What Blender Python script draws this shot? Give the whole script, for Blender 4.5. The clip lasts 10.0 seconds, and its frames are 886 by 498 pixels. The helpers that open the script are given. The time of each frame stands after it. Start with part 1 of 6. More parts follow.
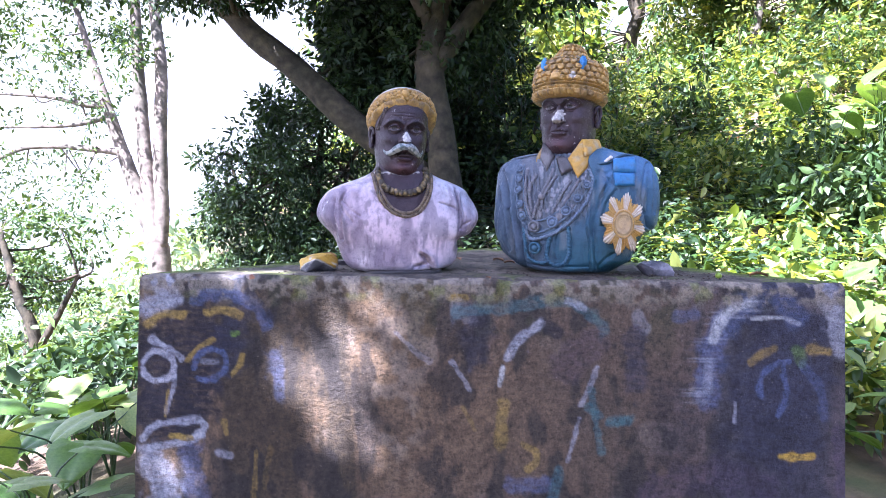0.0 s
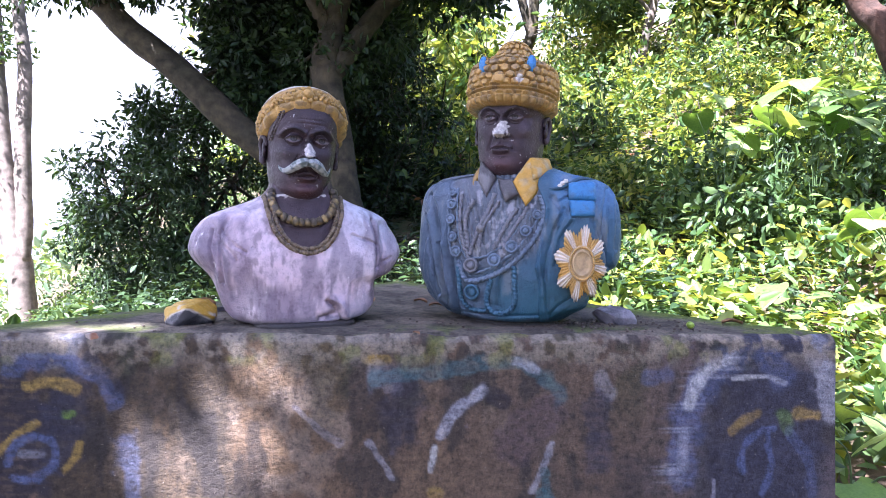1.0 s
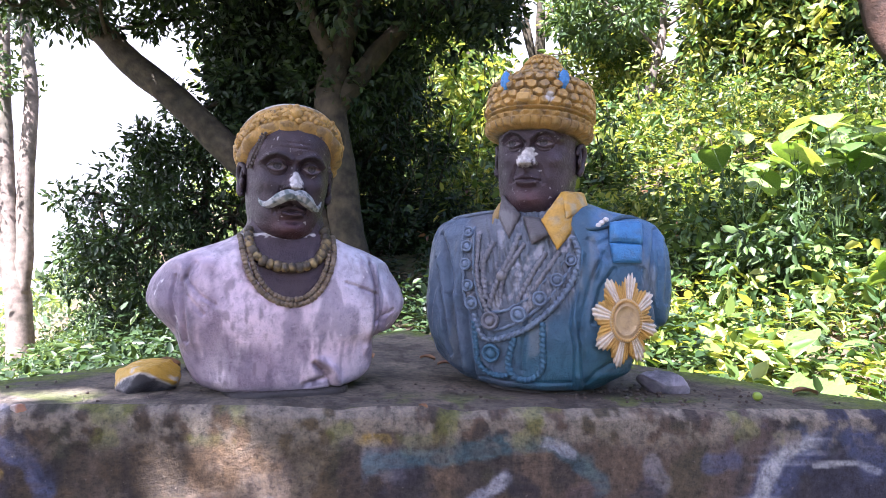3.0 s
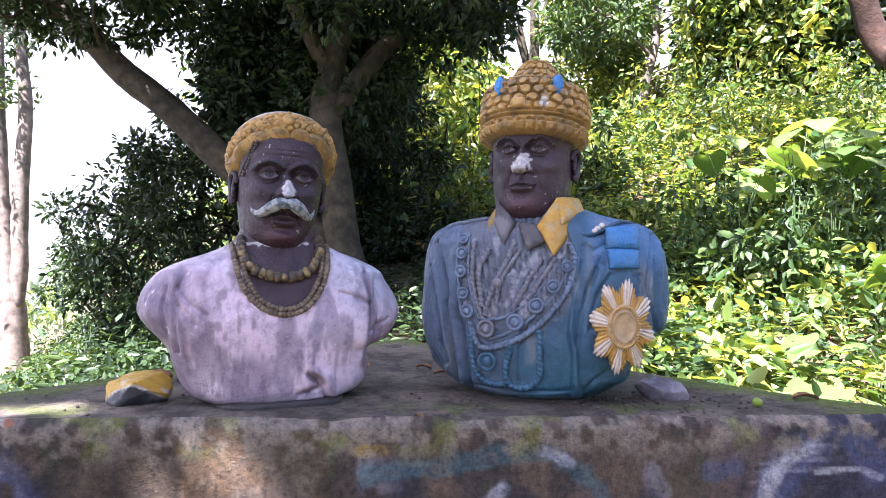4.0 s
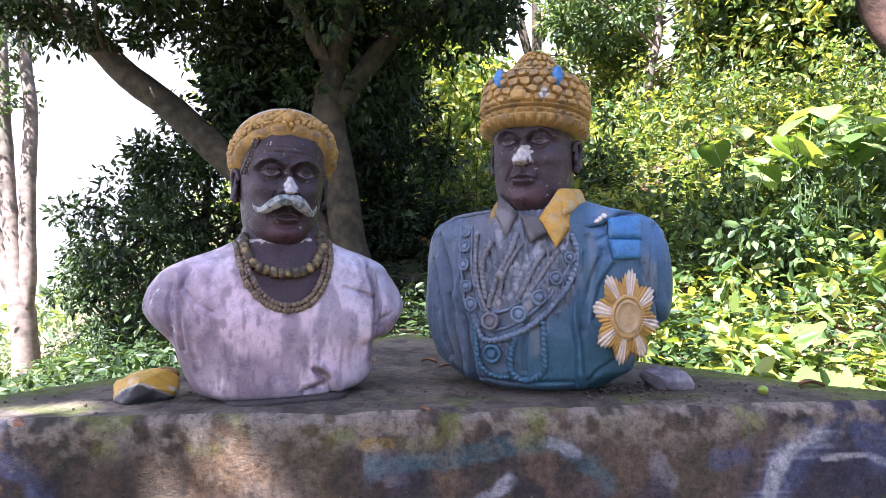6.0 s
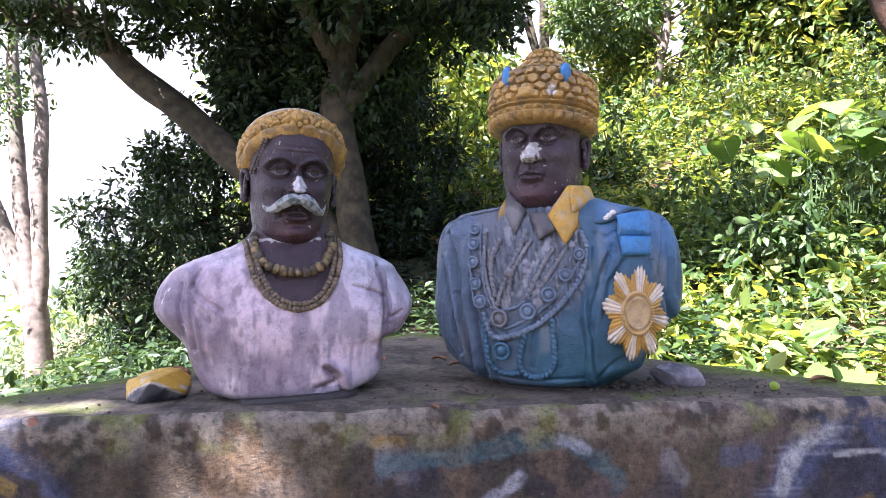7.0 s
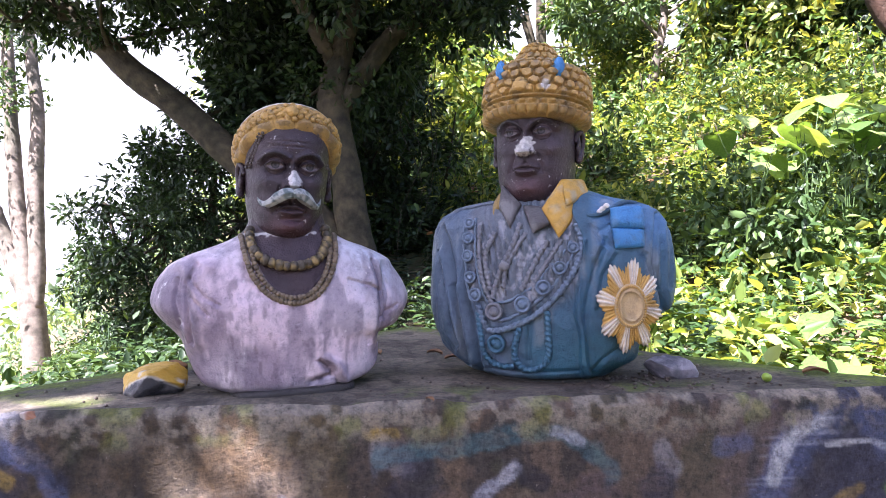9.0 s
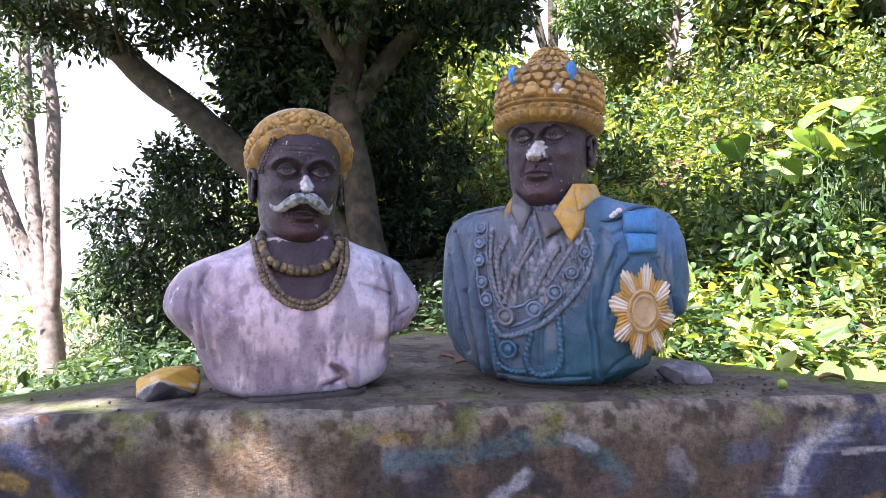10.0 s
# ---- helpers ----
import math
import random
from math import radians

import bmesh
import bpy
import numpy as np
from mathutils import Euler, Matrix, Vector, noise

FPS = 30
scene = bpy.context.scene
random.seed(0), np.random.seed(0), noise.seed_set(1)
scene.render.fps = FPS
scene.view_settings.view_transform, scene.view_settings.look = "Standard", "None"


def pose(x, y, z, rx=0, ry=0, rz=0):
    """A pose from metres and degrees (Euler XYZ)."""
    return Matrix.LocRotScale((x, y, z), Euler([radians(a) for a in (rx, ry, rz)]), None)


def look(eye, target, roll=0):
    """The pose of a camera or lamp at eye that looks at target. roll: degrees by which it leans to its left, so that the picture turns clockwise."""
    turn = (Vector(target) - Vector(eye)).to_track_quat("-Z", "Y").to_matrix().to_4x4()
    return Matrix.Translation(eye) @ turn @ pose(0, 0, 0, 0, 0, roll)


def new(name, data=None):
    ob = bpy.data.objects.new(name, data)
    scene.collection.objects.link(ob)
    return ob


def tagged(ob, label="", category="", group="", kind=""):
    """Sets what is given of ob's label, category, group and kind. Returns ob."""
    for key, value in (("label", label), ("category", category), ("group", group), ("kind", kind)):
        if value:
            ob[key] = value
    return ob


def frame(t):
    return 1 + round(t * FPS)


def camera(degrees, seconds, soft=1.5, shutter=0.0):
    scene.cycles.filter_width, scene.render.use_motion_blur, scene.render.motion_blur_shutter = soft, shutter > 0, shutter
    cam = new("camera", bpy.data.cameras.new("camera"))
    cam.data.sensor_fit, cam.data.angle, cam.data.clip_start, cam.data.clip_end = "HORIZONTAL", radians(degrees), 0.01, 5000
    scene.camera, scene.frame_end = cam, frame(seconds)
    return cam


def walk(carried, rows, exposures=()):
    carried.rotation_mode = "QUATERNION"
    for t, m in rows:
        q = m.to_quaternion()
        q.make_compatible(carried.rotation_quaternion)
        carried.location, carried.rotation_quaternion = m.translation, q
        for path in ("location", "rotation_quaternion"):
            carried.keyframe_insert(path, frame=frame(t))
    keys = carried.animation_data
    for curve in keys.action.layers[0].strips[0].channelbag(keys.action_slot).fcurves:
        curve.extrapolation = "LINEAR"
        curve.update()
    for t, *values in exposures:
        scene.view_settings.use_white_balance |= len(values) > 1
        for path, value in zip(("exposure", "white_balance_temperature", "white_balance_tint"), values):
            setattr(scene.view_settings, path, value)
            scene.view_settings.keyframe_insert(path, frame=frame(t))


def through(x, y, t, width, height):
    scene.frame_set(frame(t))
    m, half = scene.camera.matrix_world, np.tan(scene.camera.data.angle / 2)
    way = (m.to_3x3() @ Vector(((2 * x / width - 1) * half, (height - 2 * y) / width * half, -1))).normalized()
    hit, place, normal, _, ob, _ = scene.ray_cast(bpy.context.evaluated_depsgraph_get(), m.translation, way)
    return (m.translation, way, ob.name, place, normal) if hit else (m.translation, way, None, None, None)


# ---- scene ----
cam = camera(65.2, 10.0, soft=0.85)
PATH = [
    (0, (0.009, -2.099, 1.323), (-0.112, -0.11, 1.154), 0.4),
    (0.5, (0.002, -1.841, 1.353), (-0.001, 0.156, 1.258), 1.1),
    (1, (-0.071, -1.622, 1.368), (0.113, 0.365, 1.235), 1.1),
    (1.5, (-0.071, -1.489, 1.375), (0.086, 0.502, 1.269), 0.7),
    (2, (-0.023, -1.383, 1.382), (0.017, 0.616, 1.369), 0.9),
    (2.5, (-0.033, -1.331, 1.379), (0.071, 0.666, 1.346), 0.6),
    (3, (-0.063, -1.313, 1.381), (0.107, 0.679, 1.35), 1.6),
    (4.5, (-0.056, -1.295, 1.378), (0.116, 0.697, 1.377), 0.6),
    (5, (-0.055, -1.296, 1.376), (0.102, 0.698, 1.36), 0.2),
    (5.5, (-0.051, -1.299, 1.375), (0.12, 0.693, 1.356), 0.1),
    (7, (-0.051, -1.303, 1.373), (0.085, 0.692, 1.35), -0.5),
    (7.5, (-0.045, -1.305, 1.369), (0.105, 0.689, 1.33), -0.7),
    (8, (-0.045, -1.306, 1.37), (0.105, 0.688, 1.323), -0.6),
    (8.5, (-0.046, -1.308, 1.37), (0.102, 0.686, 1.332), -0.4),
    (9, (-0.046, -1.312, 1.369), (0.097, 0.683, 1.333), -0.7),
    (9.5, (-0.043, -1.31, 1.367), (0.092, 0.684, 1.319), -0.6),
    (10, (-0.045, -1.309, 1.37), (0.064, 0.688, 1.347), -0.7),
]
walk(cam, [(t, look(eye, target, roll)) for t, eye, target, roll in PATH], exposures=[(0.0, 3.3, 5250, 29), (1.0, 3.2, 5400, 29), (3.0, 3.1, 5700, 28), (10.0, 3.05, 5800, 28)])

# ---- light ----
TO_SUN = Vector((-0.36, -0.44, 0.82)).normalized()
world = bpy.data.worlds.new("world")
scene.world = world
world.use_nodes = True
sky = world.node_tree.nodes.new("ShaderNodeTexSky")
sky.sky_type, sky.sun_disc = "NISHITA", False
sky.sun_elevation, sky.sun_rotation = math.asin(TO_SUN.z), math.atan2(TO_SUN.x, TO_SUN.y)
sky.dust_density, sky.air_density = 3.0, 1.0
world.node_tree.links.new(sky.outputs[0], world.node_tree.nodes["Background"].inputs[0])
world.node_tree.nodes["Background"].inputs[1].default_value = 0.062
sun = new("sun", bpy.data.lights.new("sun", "SUN"))
sun.data.energy, sun.data.angle, sun.data.color = 5.0, radians(0.53), (1.0, 0.94, 0.84)
sun.matrix_world = look(TO_SUN * 60, (0, 0, 0))
# The haze backdrop is bright by its own emission.
haze = bpy.data.materials.new("valley_haze_glow")
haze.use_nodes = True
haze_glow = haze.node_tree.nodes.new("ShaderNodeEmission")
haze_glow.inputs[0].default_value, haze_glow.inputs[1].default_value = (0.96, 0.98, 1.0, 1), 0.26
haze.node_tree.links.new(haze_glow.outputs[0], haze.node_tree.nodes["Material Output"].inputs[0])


# ---- numeric helpers ----
def vnoise(p, seed=0):
    """Smooth value noise, 0 to 1, at points p (n, 3)."""
    p = np.asarray(p, float)
    i = np.floor(p).astype(np.int64)
    f = p - i
    f = f * f * (3 - 2 * f)
    out = np.zeros(len(p))
    for dx in (0, 1):
        for dy in (0, 1):
            for dz in (0, 1):
                h = (i[:, 0] + dx) * 374761393 + (i[:, 1] + dy) * 668265263 + (i[:, 2] + dz) * 2147483647 + seed * 974711
                h = (h ^ (h >> 13)) * 1274126177
                h = ((h ^ (h >> 16)) & 0xFFFF) / 65535.0
                w = (f[:, 0] if dx else 1 - f[:, 0]) * (f[:, 1] if dy else 1 - f[:, 1]) * (f[:, 2] if dz else 1 - f[:, 2])
                out += w * h
    return out


def fbm(p, scale=1.0, octaves=4, seed=0):
    p = np.asarray(p, float) * scale
    total, amp, norm = np.zeros(len(p)), 1.0, 0.0
    for k in range(octaves):
        total += amp * vnoise(p * 2 ** k + 17.3 * k, seed + k)
        norm += amp
        amp *= 0.5
    return total / norm


def step(a, b, v):
    t = np.clip((np.asarray(v, float) - a) / (b - a), 0, 1)
    return t * t * (3 - 2 * t)


def softplus(v, k=0.8):
    return k * np.logaddexp(0, np.asarray(v, float) / k)


def height(x, y):
    """The ground: level round the pedestal, a hillside behind and to one side, a valley on the other."""
    x, y = np.asarray(x, float), np.asarray(y, float)
    hill = 0.33 * softplus(0.75 * x + 0.66 * y - 3.2)
    drop = 0.42 * softplus(-x - 2.2)
    bumps = 0.10 * np.sin(1.3 * x + 0.6 * y) * np.sin(1.1 * y - 0.4 * x) * step(1.5, 4, np.hypot(x, y))
    return 60 * np.tanh(hill / 60) - 30 * np.tanh(drop / 30) + bumps


# ---- materials ----
def material(name):
    m = bpy.data.materials.new(name)
    m.use_nodes = True
    return m, m.node_tree.nodes, m.node_tree.links, m.node_tree.nodes["Principled BSDF"]


def ramp(nodes, links, value, stops):
    r = nodes.new("ShaderNodeValToRGB")
    while len(r.color_ramp.elements) < len(stops):
        r.color_ramp.elements.new(0.5)
    for e, (at, col) in zip(r.color_ramp.elements, stops):
        e.position, e.color = at, (*col, 1)
    links.new(value, r.inputs[0])
    return r.outputs[0]


def noise_node(nodes, links, scale, detail=6, rough=0.6, coord="Object"):
    tc, n = nodes.new("ShaderNodeTexCoord"), nodes.new("ShaderNodeTexNoise")
    n.inputs["Scale"].default_value, n.inputs["Detail"].default_value, n.inputs["Roughness"].default_value = scale, detail, rough
    links.new(tc.outputs[coord], n.inputs["Vector"])
    return n.outputs["Fac"]


def mix_colour(nodes, links, fac, a, b, blend="MIX"):
    m = nodes.new("ShaderNodeMix")
    m.data_type, m.blend_type = "RGBA", blend
    for socket, v in ((m.inputs[0], fac), (m.inputs[6], a), (m.inputs[7], b)):
        if isinstance(v, (int, float)):
            socket.default_value = v
        elif isinstance(v, tuple):
            socket.default_value = (*v, 1)
        else:
            links.new(v, socket)
    return m.outputs[2]


def bump(nodes, links, shader, height_socket, strength, distance=0.01):
    b = nodes.new("ShaderNodeBump")
    b.inputs["Strength"].default_value, b.inputs["Distance"].default_value = strength, distance
    links.new(height_socket, b.inputs["Height"])
    links.new(b.outputs[0], shader.inputs["Normal"])


def leaf_material(name, dark, mid, light, through=0.45, gloss=0.38, glow=(1.9, 1.6, 0.5)):
    m, nodes, links, bsdf = material(name)
    geo = nodes.new("ShaderNodeNewGeometry")
    col = ramp(nodes, links, geo.outputs["Random Per Island"], ((0.0, dark), (0.5, mid), (1.0, light)))
    patch = noise_node(nodes, links, 1.1, 3)
    tint = ramp(nodes, links, patch, ((0.35, (0.7, 0.75, 0.72)), (0.68, (1.0, 1.0, 0.85))))
    col = mix_colour(nodes, links, 1.0, col, tint, "MULTIPLY")
    links.new(col, bsdf.inputs["Base Color"])
    bsdf.inputs["Roughness"].default_value = gloss
    tr = nodes.new("ShaderNodeBsdfTranslucent")
    links.new(mix_colour(nodes, links, 1.0, col, glow, "MULTIPLY"), tr.inputs[0])
    mixer = nodes.new("ShaderNodeMixShader")
    mixer.inputs[0].default_value = through
    links.new(bsdf.outputs[0], mixer.inputs[1])
    links.new(tr.outputs[0], mixer.inputs[2])
    links.new(mixer.outputs[0], nodes["Material Output"].inputs[0])
    return m


def bark_material(name, a, b, scale=9.0):
    m, nodes, links, bsdf = material(name)
    n = noise_node(nodes, links, scale, 8, 0.65)
    n2 = noise_node(nodes, links, scale * 0.25, 3)
    col = ramp(nodes, links, n, ((0.3, a), (0.7, b)))
    col = mix_colour(nodes, links, 1.0, col, ramp(nodes, links, n2, ((0.35, (0.55, 0.6, 0.5)), (0.65, (1.1, 1.05, 1.0)))), "MULTIPLY")
    links.new(col, bsdf.inputs["Base Color"])
    bsdf.inputs["Roughness"].default_value = 0.9
    bump(nodes, links, bsdf, n, 0.8, 0.03)
    return m


# Sunlit and shaded foliage is told apart by these leaf colours.
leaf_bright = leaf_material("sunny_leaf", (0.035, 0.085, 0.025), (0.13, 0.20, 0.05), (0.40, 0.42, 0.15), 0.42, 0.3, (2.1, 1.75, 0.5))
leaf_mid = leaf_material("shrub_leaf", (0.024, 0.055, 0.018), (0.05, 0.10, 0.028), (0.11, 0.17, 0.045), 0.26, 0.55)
leaf_dark = leaf_material("tree_and_shaded_leaf", (0.012, 0.028, 0.012), (0.022, 0.05, 0.016), (0.045, 0.085, 0.022), 0.22, 0.52)
# Distance haze is put into this paler leaf colour.
leaf_haze = leaf_material("hazed_valley_leaf", (0.10, 0.17, 0.10), (0.15, 0.23, 0.14), (0.22, 0.30, 0.19), 0.4, 0.6)
leaf_red = leaf_material("rust_leaf", (0.10, 0.04, 0.02), (0.17, 0.07, 0.03), (0.28, 0.15, 0.06), 0.3)
bark_dark = bark_material("dark_bark", (0.016, 0.013, 0.009), (0.085, 0.070, 0.043))
bark_pale = bark_material("pale_bark", (0.075, 0.062, 0.055), (0.23, 0.195, 0.17), 4.0)
bark_red = bark_material("red_bark", (0.022, 0.012, 0.008), (0.07, 0.036, 0.023))

soil, nodes, links, bsdf = material("leaf_litter")
n = noise_node(nodes, links, 6, 8, 0.7)
n2 = noise_node(nodes, links, 0.7, 4)
col = ramp(nodes, links, n, ((0.3, (0.035, 0.026, 0.016)), (0.55, (0.11, 0.075, 0.045)), (0.75, (0.22, 0.15, 0.09))))
col = mix_colour(nodes, links, ramp(nodes, links, n2, ((0.45, (0, 0, 0)), (0.65, (0.75, 0.75, 0.75)))), col, (0.045, 0.08, 0.02))
links.new(col, bsdf.inputs["Base Color"])
bsdf.inputs["Roughness"].default_value = 0.95
bump(nodes, links, bsdf, n, 1.0, 0.05)


# ---- mesh helpers ----
def mesh_object(name, verts, faces, mats, parent=None, smooth=True, colours=None, slots=None, label=""):
    me = bpy.data.meshes.new(name)
    me.from_pydata(np.asarray(verts, float), [], faces if isinstance(faces, np.ndarray) else list(faces))
    for m in mats if isinstance(mats, (list, tuple)) else [mats]:
        me.materials.append(m)
    if smooth:
        me.polygons.foreach_set("use_smooth", np.ones(len(me.polygons), bool))
    if slots is not None:
        me.polygons.foreach_set("material_index", np.asarray(slots, np.int32))
    if colours is not None:
        a = me.color_attributes.new("paint", "FLOAT_COLOR", "POINT")
        a.data.foreach_set("color", np.c_[colours, np.ones(len(colours))].astype(np.float32).ravel())
    me.update()
    ob = new(name, me)
    ob.parent = parent
    if label:
        tagged(ob, label)
    return ob


def empty(name, at, label, category, group="", kind=""):
    ob = new(name)
    ob.location = at
    return tagged(ob, label, category, group, kind)


def spline(points, count):
    """Catmull-Rom through points (with any number of columns)."""
    p = np.asarray(points, float)
    p = np.vstack([2 * p[0] - p[1], p, 2 * p[-1] - p[-2]])
    out = []
    for s in np.linspace(0, len(p) - 3 - 1e-6, count):
        k, t = int(s), s - int(s)
        a, b, c, d = p[k:k + 4]
        out.append(0.5 * (2 * b + (c - a) * t + (2 * a - 5 * b + 4 * c - d) * t * t + (3 * b - a - 3 * c + d) * t ** 3))
    return np.array(out)


def tube(points, count=24, seg=12, rough=0.12, seed=0):
    """A closed, uneven limb through points (x, y, z, radius)."""
    s = spline(points, count)
    verts, faces = [], []
    side = np.array([1.0, 0.1, 0.05])
    for k, (x, y, z, r) in enumerate(s):
        d = s[min(k + 1, count - 1), :3] - s[max(k - 1, 0), :3]
        d /= np.linalg.norm(d) + 1e-9
        side = side - d * side.dot(d)
        side /= np.linalg.norm(side) + 1e-9
        up = np.cross(d, side)
        for j in range(seg):
            a = 2 * math.pi * j / seg
            verts.append(np.array((x, y, z)) + r * (math.cos(a) * side + math.sin(a) * up))
    verts = np.array(verts)
    rr = np.repeat(s[:, 3], seg)
    n = fbm(verts / np.maximum(rr, 0.02)[:, None] * 0.9, 1, 3, seed) - 0.5
    centre = np.repeat(s[:, :3], seg, axis=0)
    verts = centre + (verts - centre) * (1 + 2 * rough * n)[:, None]
    for k in range(count - 1):
        for j in range(seg):
            a, b = k * seg + j, k * seg + (j + 1) % seg
            faces.append((a, b, b + seg, a + seg))
    faces += [tuple(range(seg))[::-1], tuple((count - 1) * seg + j for j in range(seg))]
    return verts, faces


def merged(pieces):
    verts, faces, base = [], [], 0
    for v, f in pieces:
        verts.append(v)
        faces += [tuple(i + base for i in q) for q in f]
        base += len(v)
    return np.vstack(verts), faces


def leaf_blades(pos, axis, normal, size, width=0.42, fold=0.12, droop=0.15):
    """Folded pointed leaves, six corners each."""
    axis = axis / (np.linalg.norm(axis, axis=1)[:, None] + 1e-9)
    side = np.cross(normal, axis)
    side /= np.linalg.norm(side, axis=1)[:, None] + 1e-9
    up = np.cross(axis, side)
    s = size[:, None]
    w = width if np.ndim(width) == 0 else np.asarray(width)[:, None]
    v = np.stack([
        pos,
        pos + s * (0.32 * axis + 0.5 * w * side + fold * w * up),
        pos + s * (0.68 * axis + 0.38 * w * side + (fold * w - 0.4 * droop) * up),
        pos + s * (axis - droop * up),
        pos + s * (0.68 * axis - 0.38 * w * side + (fold * w - 0.4 * droop) * up),
        pos + s * (0.32 * axis - 0.5 * w * side + fold * w * up)], axis=1).reshape(-1, 3)
    b = np.arange(len(pos))[:, None] * 6
    f = np.stack([b + np.array([0, 1, 2, 3]), b + np.array([0, 3, 4, 5])], axis=1).reshape(-1, 4)
    return v, f


def foliage(rng, centres, radii, per, size, up=0.6, width=0.42, keep=None, hollow=0.35):
    """Leaves scattered in uneven clumps; returns verts, faces. radii: (n, 3); per: leaves a clump."""
    n = len(centres) * per
    c, r = np.repeat(centres, per, axis=0), np.repeat(radii, per, axis=0)
    d = rng.normal(size=(n, 3))
    d /= np.linalg.norm(d, axis=1)[:, None]
    rad = (hollow + (1 - hollow) * rng.random(n)) ** 0.8
    pos = c + d * r * rad[:, None]
    axis = d * 0.8 + rng.normal(size=(n, 3)) * 0.6
    axis[:, 2] -= 0.25
    normal = rng.normal(size=(n, 3)) * 0.55
    normal[:, 2] += up
    sz = size[0] + (size[1] - size[0]) * rng.random(n) ** 1.5
    if keep is not None:
        k = keep(pos)
        pos, axis, normal, sz = pos[k], axis[k], normal[k], sz[k]
    return leaf_blades(pos, axis, normal, sz, width)


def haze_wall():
    """Bright haze over the far valley, a plain curved backdrop that glows and gives light."""
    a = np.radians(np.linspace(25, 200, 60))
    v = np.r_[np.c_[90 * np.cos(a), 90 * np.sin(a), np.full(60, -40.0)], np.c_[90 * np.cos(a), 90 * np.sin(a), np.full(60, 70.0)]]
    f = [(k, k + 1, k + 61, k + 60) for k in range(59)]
    tagged(mesh_object("backdrop", v, f, haze), "glowing white backdrop for the haze over the distant valley", "backdrop", kind="structure")


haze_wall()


def lit_gaps(gaps):
    """Keeps leaves off the sun's way to the given spots (x, y, z, radius)."""
    d = np.array(TO_SUN)

    def keep(p):
        ok = np.ones(len(p), bool)
        for x, y, z, r in gaps:
            q = p - np.array((x, y, z))
            off = np.linalg.norm(q - (q @ d)[:, None] * d, axis=1)
            ok &= ~((off < r) & (q @ d > 0.3))
        return ok
    return keep

# ---- ground ----
def ground():
    a = np.r_[-np.geomspace(400, 14, 30), np.linspace(-12, 12, 121), np.geomspace(14, 400, 30)]
    X, Y = np.meshgrid(a, a + 4)
    Z = height(X, Y)
    n = len(a)
    v = np.c_[X.ravel(), Y.ravel(), Z.ravel()]
    i = (np.arange(n - 1)[:, None] * n + np.arange(n - 1)[None]).ravel()
    f = np.c_[i, i + 1, i + n + 1, i + n]
    tagged(mesh_object("ground", v, f, soil), "sloping forest floor of brown leaf litter and soil", "ground", kind="structure")


ground()

# ---- three-cornered concrete pedestal with its worn mural ----
TOP, WIDE, DEEP = 1.055, 1.072, 1.10
concrete, nodes, links, bsdf = material("painted_concrete")
att = nodes.new("ShaderNodeAttribute")
att.attribute_name = "paint"
n1 = noise_node(nodes, links, 28, 9, 0.72)
n2 = noise_node(nodes, links, 120, 6, 0.7)
col = mix_colour(nodes, links, 1.0, att.outputs["Color"], ramp(nodes, links, n1, ((0.28, (0.42, 0.42, 0.44)), (0.5, (0.95, 0.95, 0.95)), (0.7, (1.35, 1.3, 1.2)))), "MULTIPLY")
lichen = ramp(nodes, links, n2, ((0.64, (0, 0, 0)), (0.72, (0.6, 0.6, 0.6))))
col = mix_colour(nodes, links, lichen, col, (0.36, 0.32, 0.27))
col = mix_colour(nodes, links, 1.0, col, ramp(nodes, links, n2, ((0.28, (0.35, 0.35, 0.35)), (0.42, (1, 1, 1)))), "MULTIPLY")
n3 = noise_node(nodes, links, 75, 6, 0.75)
col = mix_colour(nodes, links, 1.0, col, ramp(nodes, links, n3, ((0.34, (0.45, 0.44, 0.43)), (0.48, (0.95, 0.95, 0.95)), (0.68, (1.35, 1.30, 1.2)))), "MULTIPLY")
links.new(col, bsdf.inputs["Base Color"])
bsdf.inputs["Roughness"].default_value = 0.82
hsum = nodes.new("ShaderNodeMath")
hsum.operation = "ADD"
links.new(n1, hsum.inputs[0])
links.new(n2, hsum.inputs[1])
bump(nodes, links, bsdf, hsum.outputs[0], 0.9, 0.010)


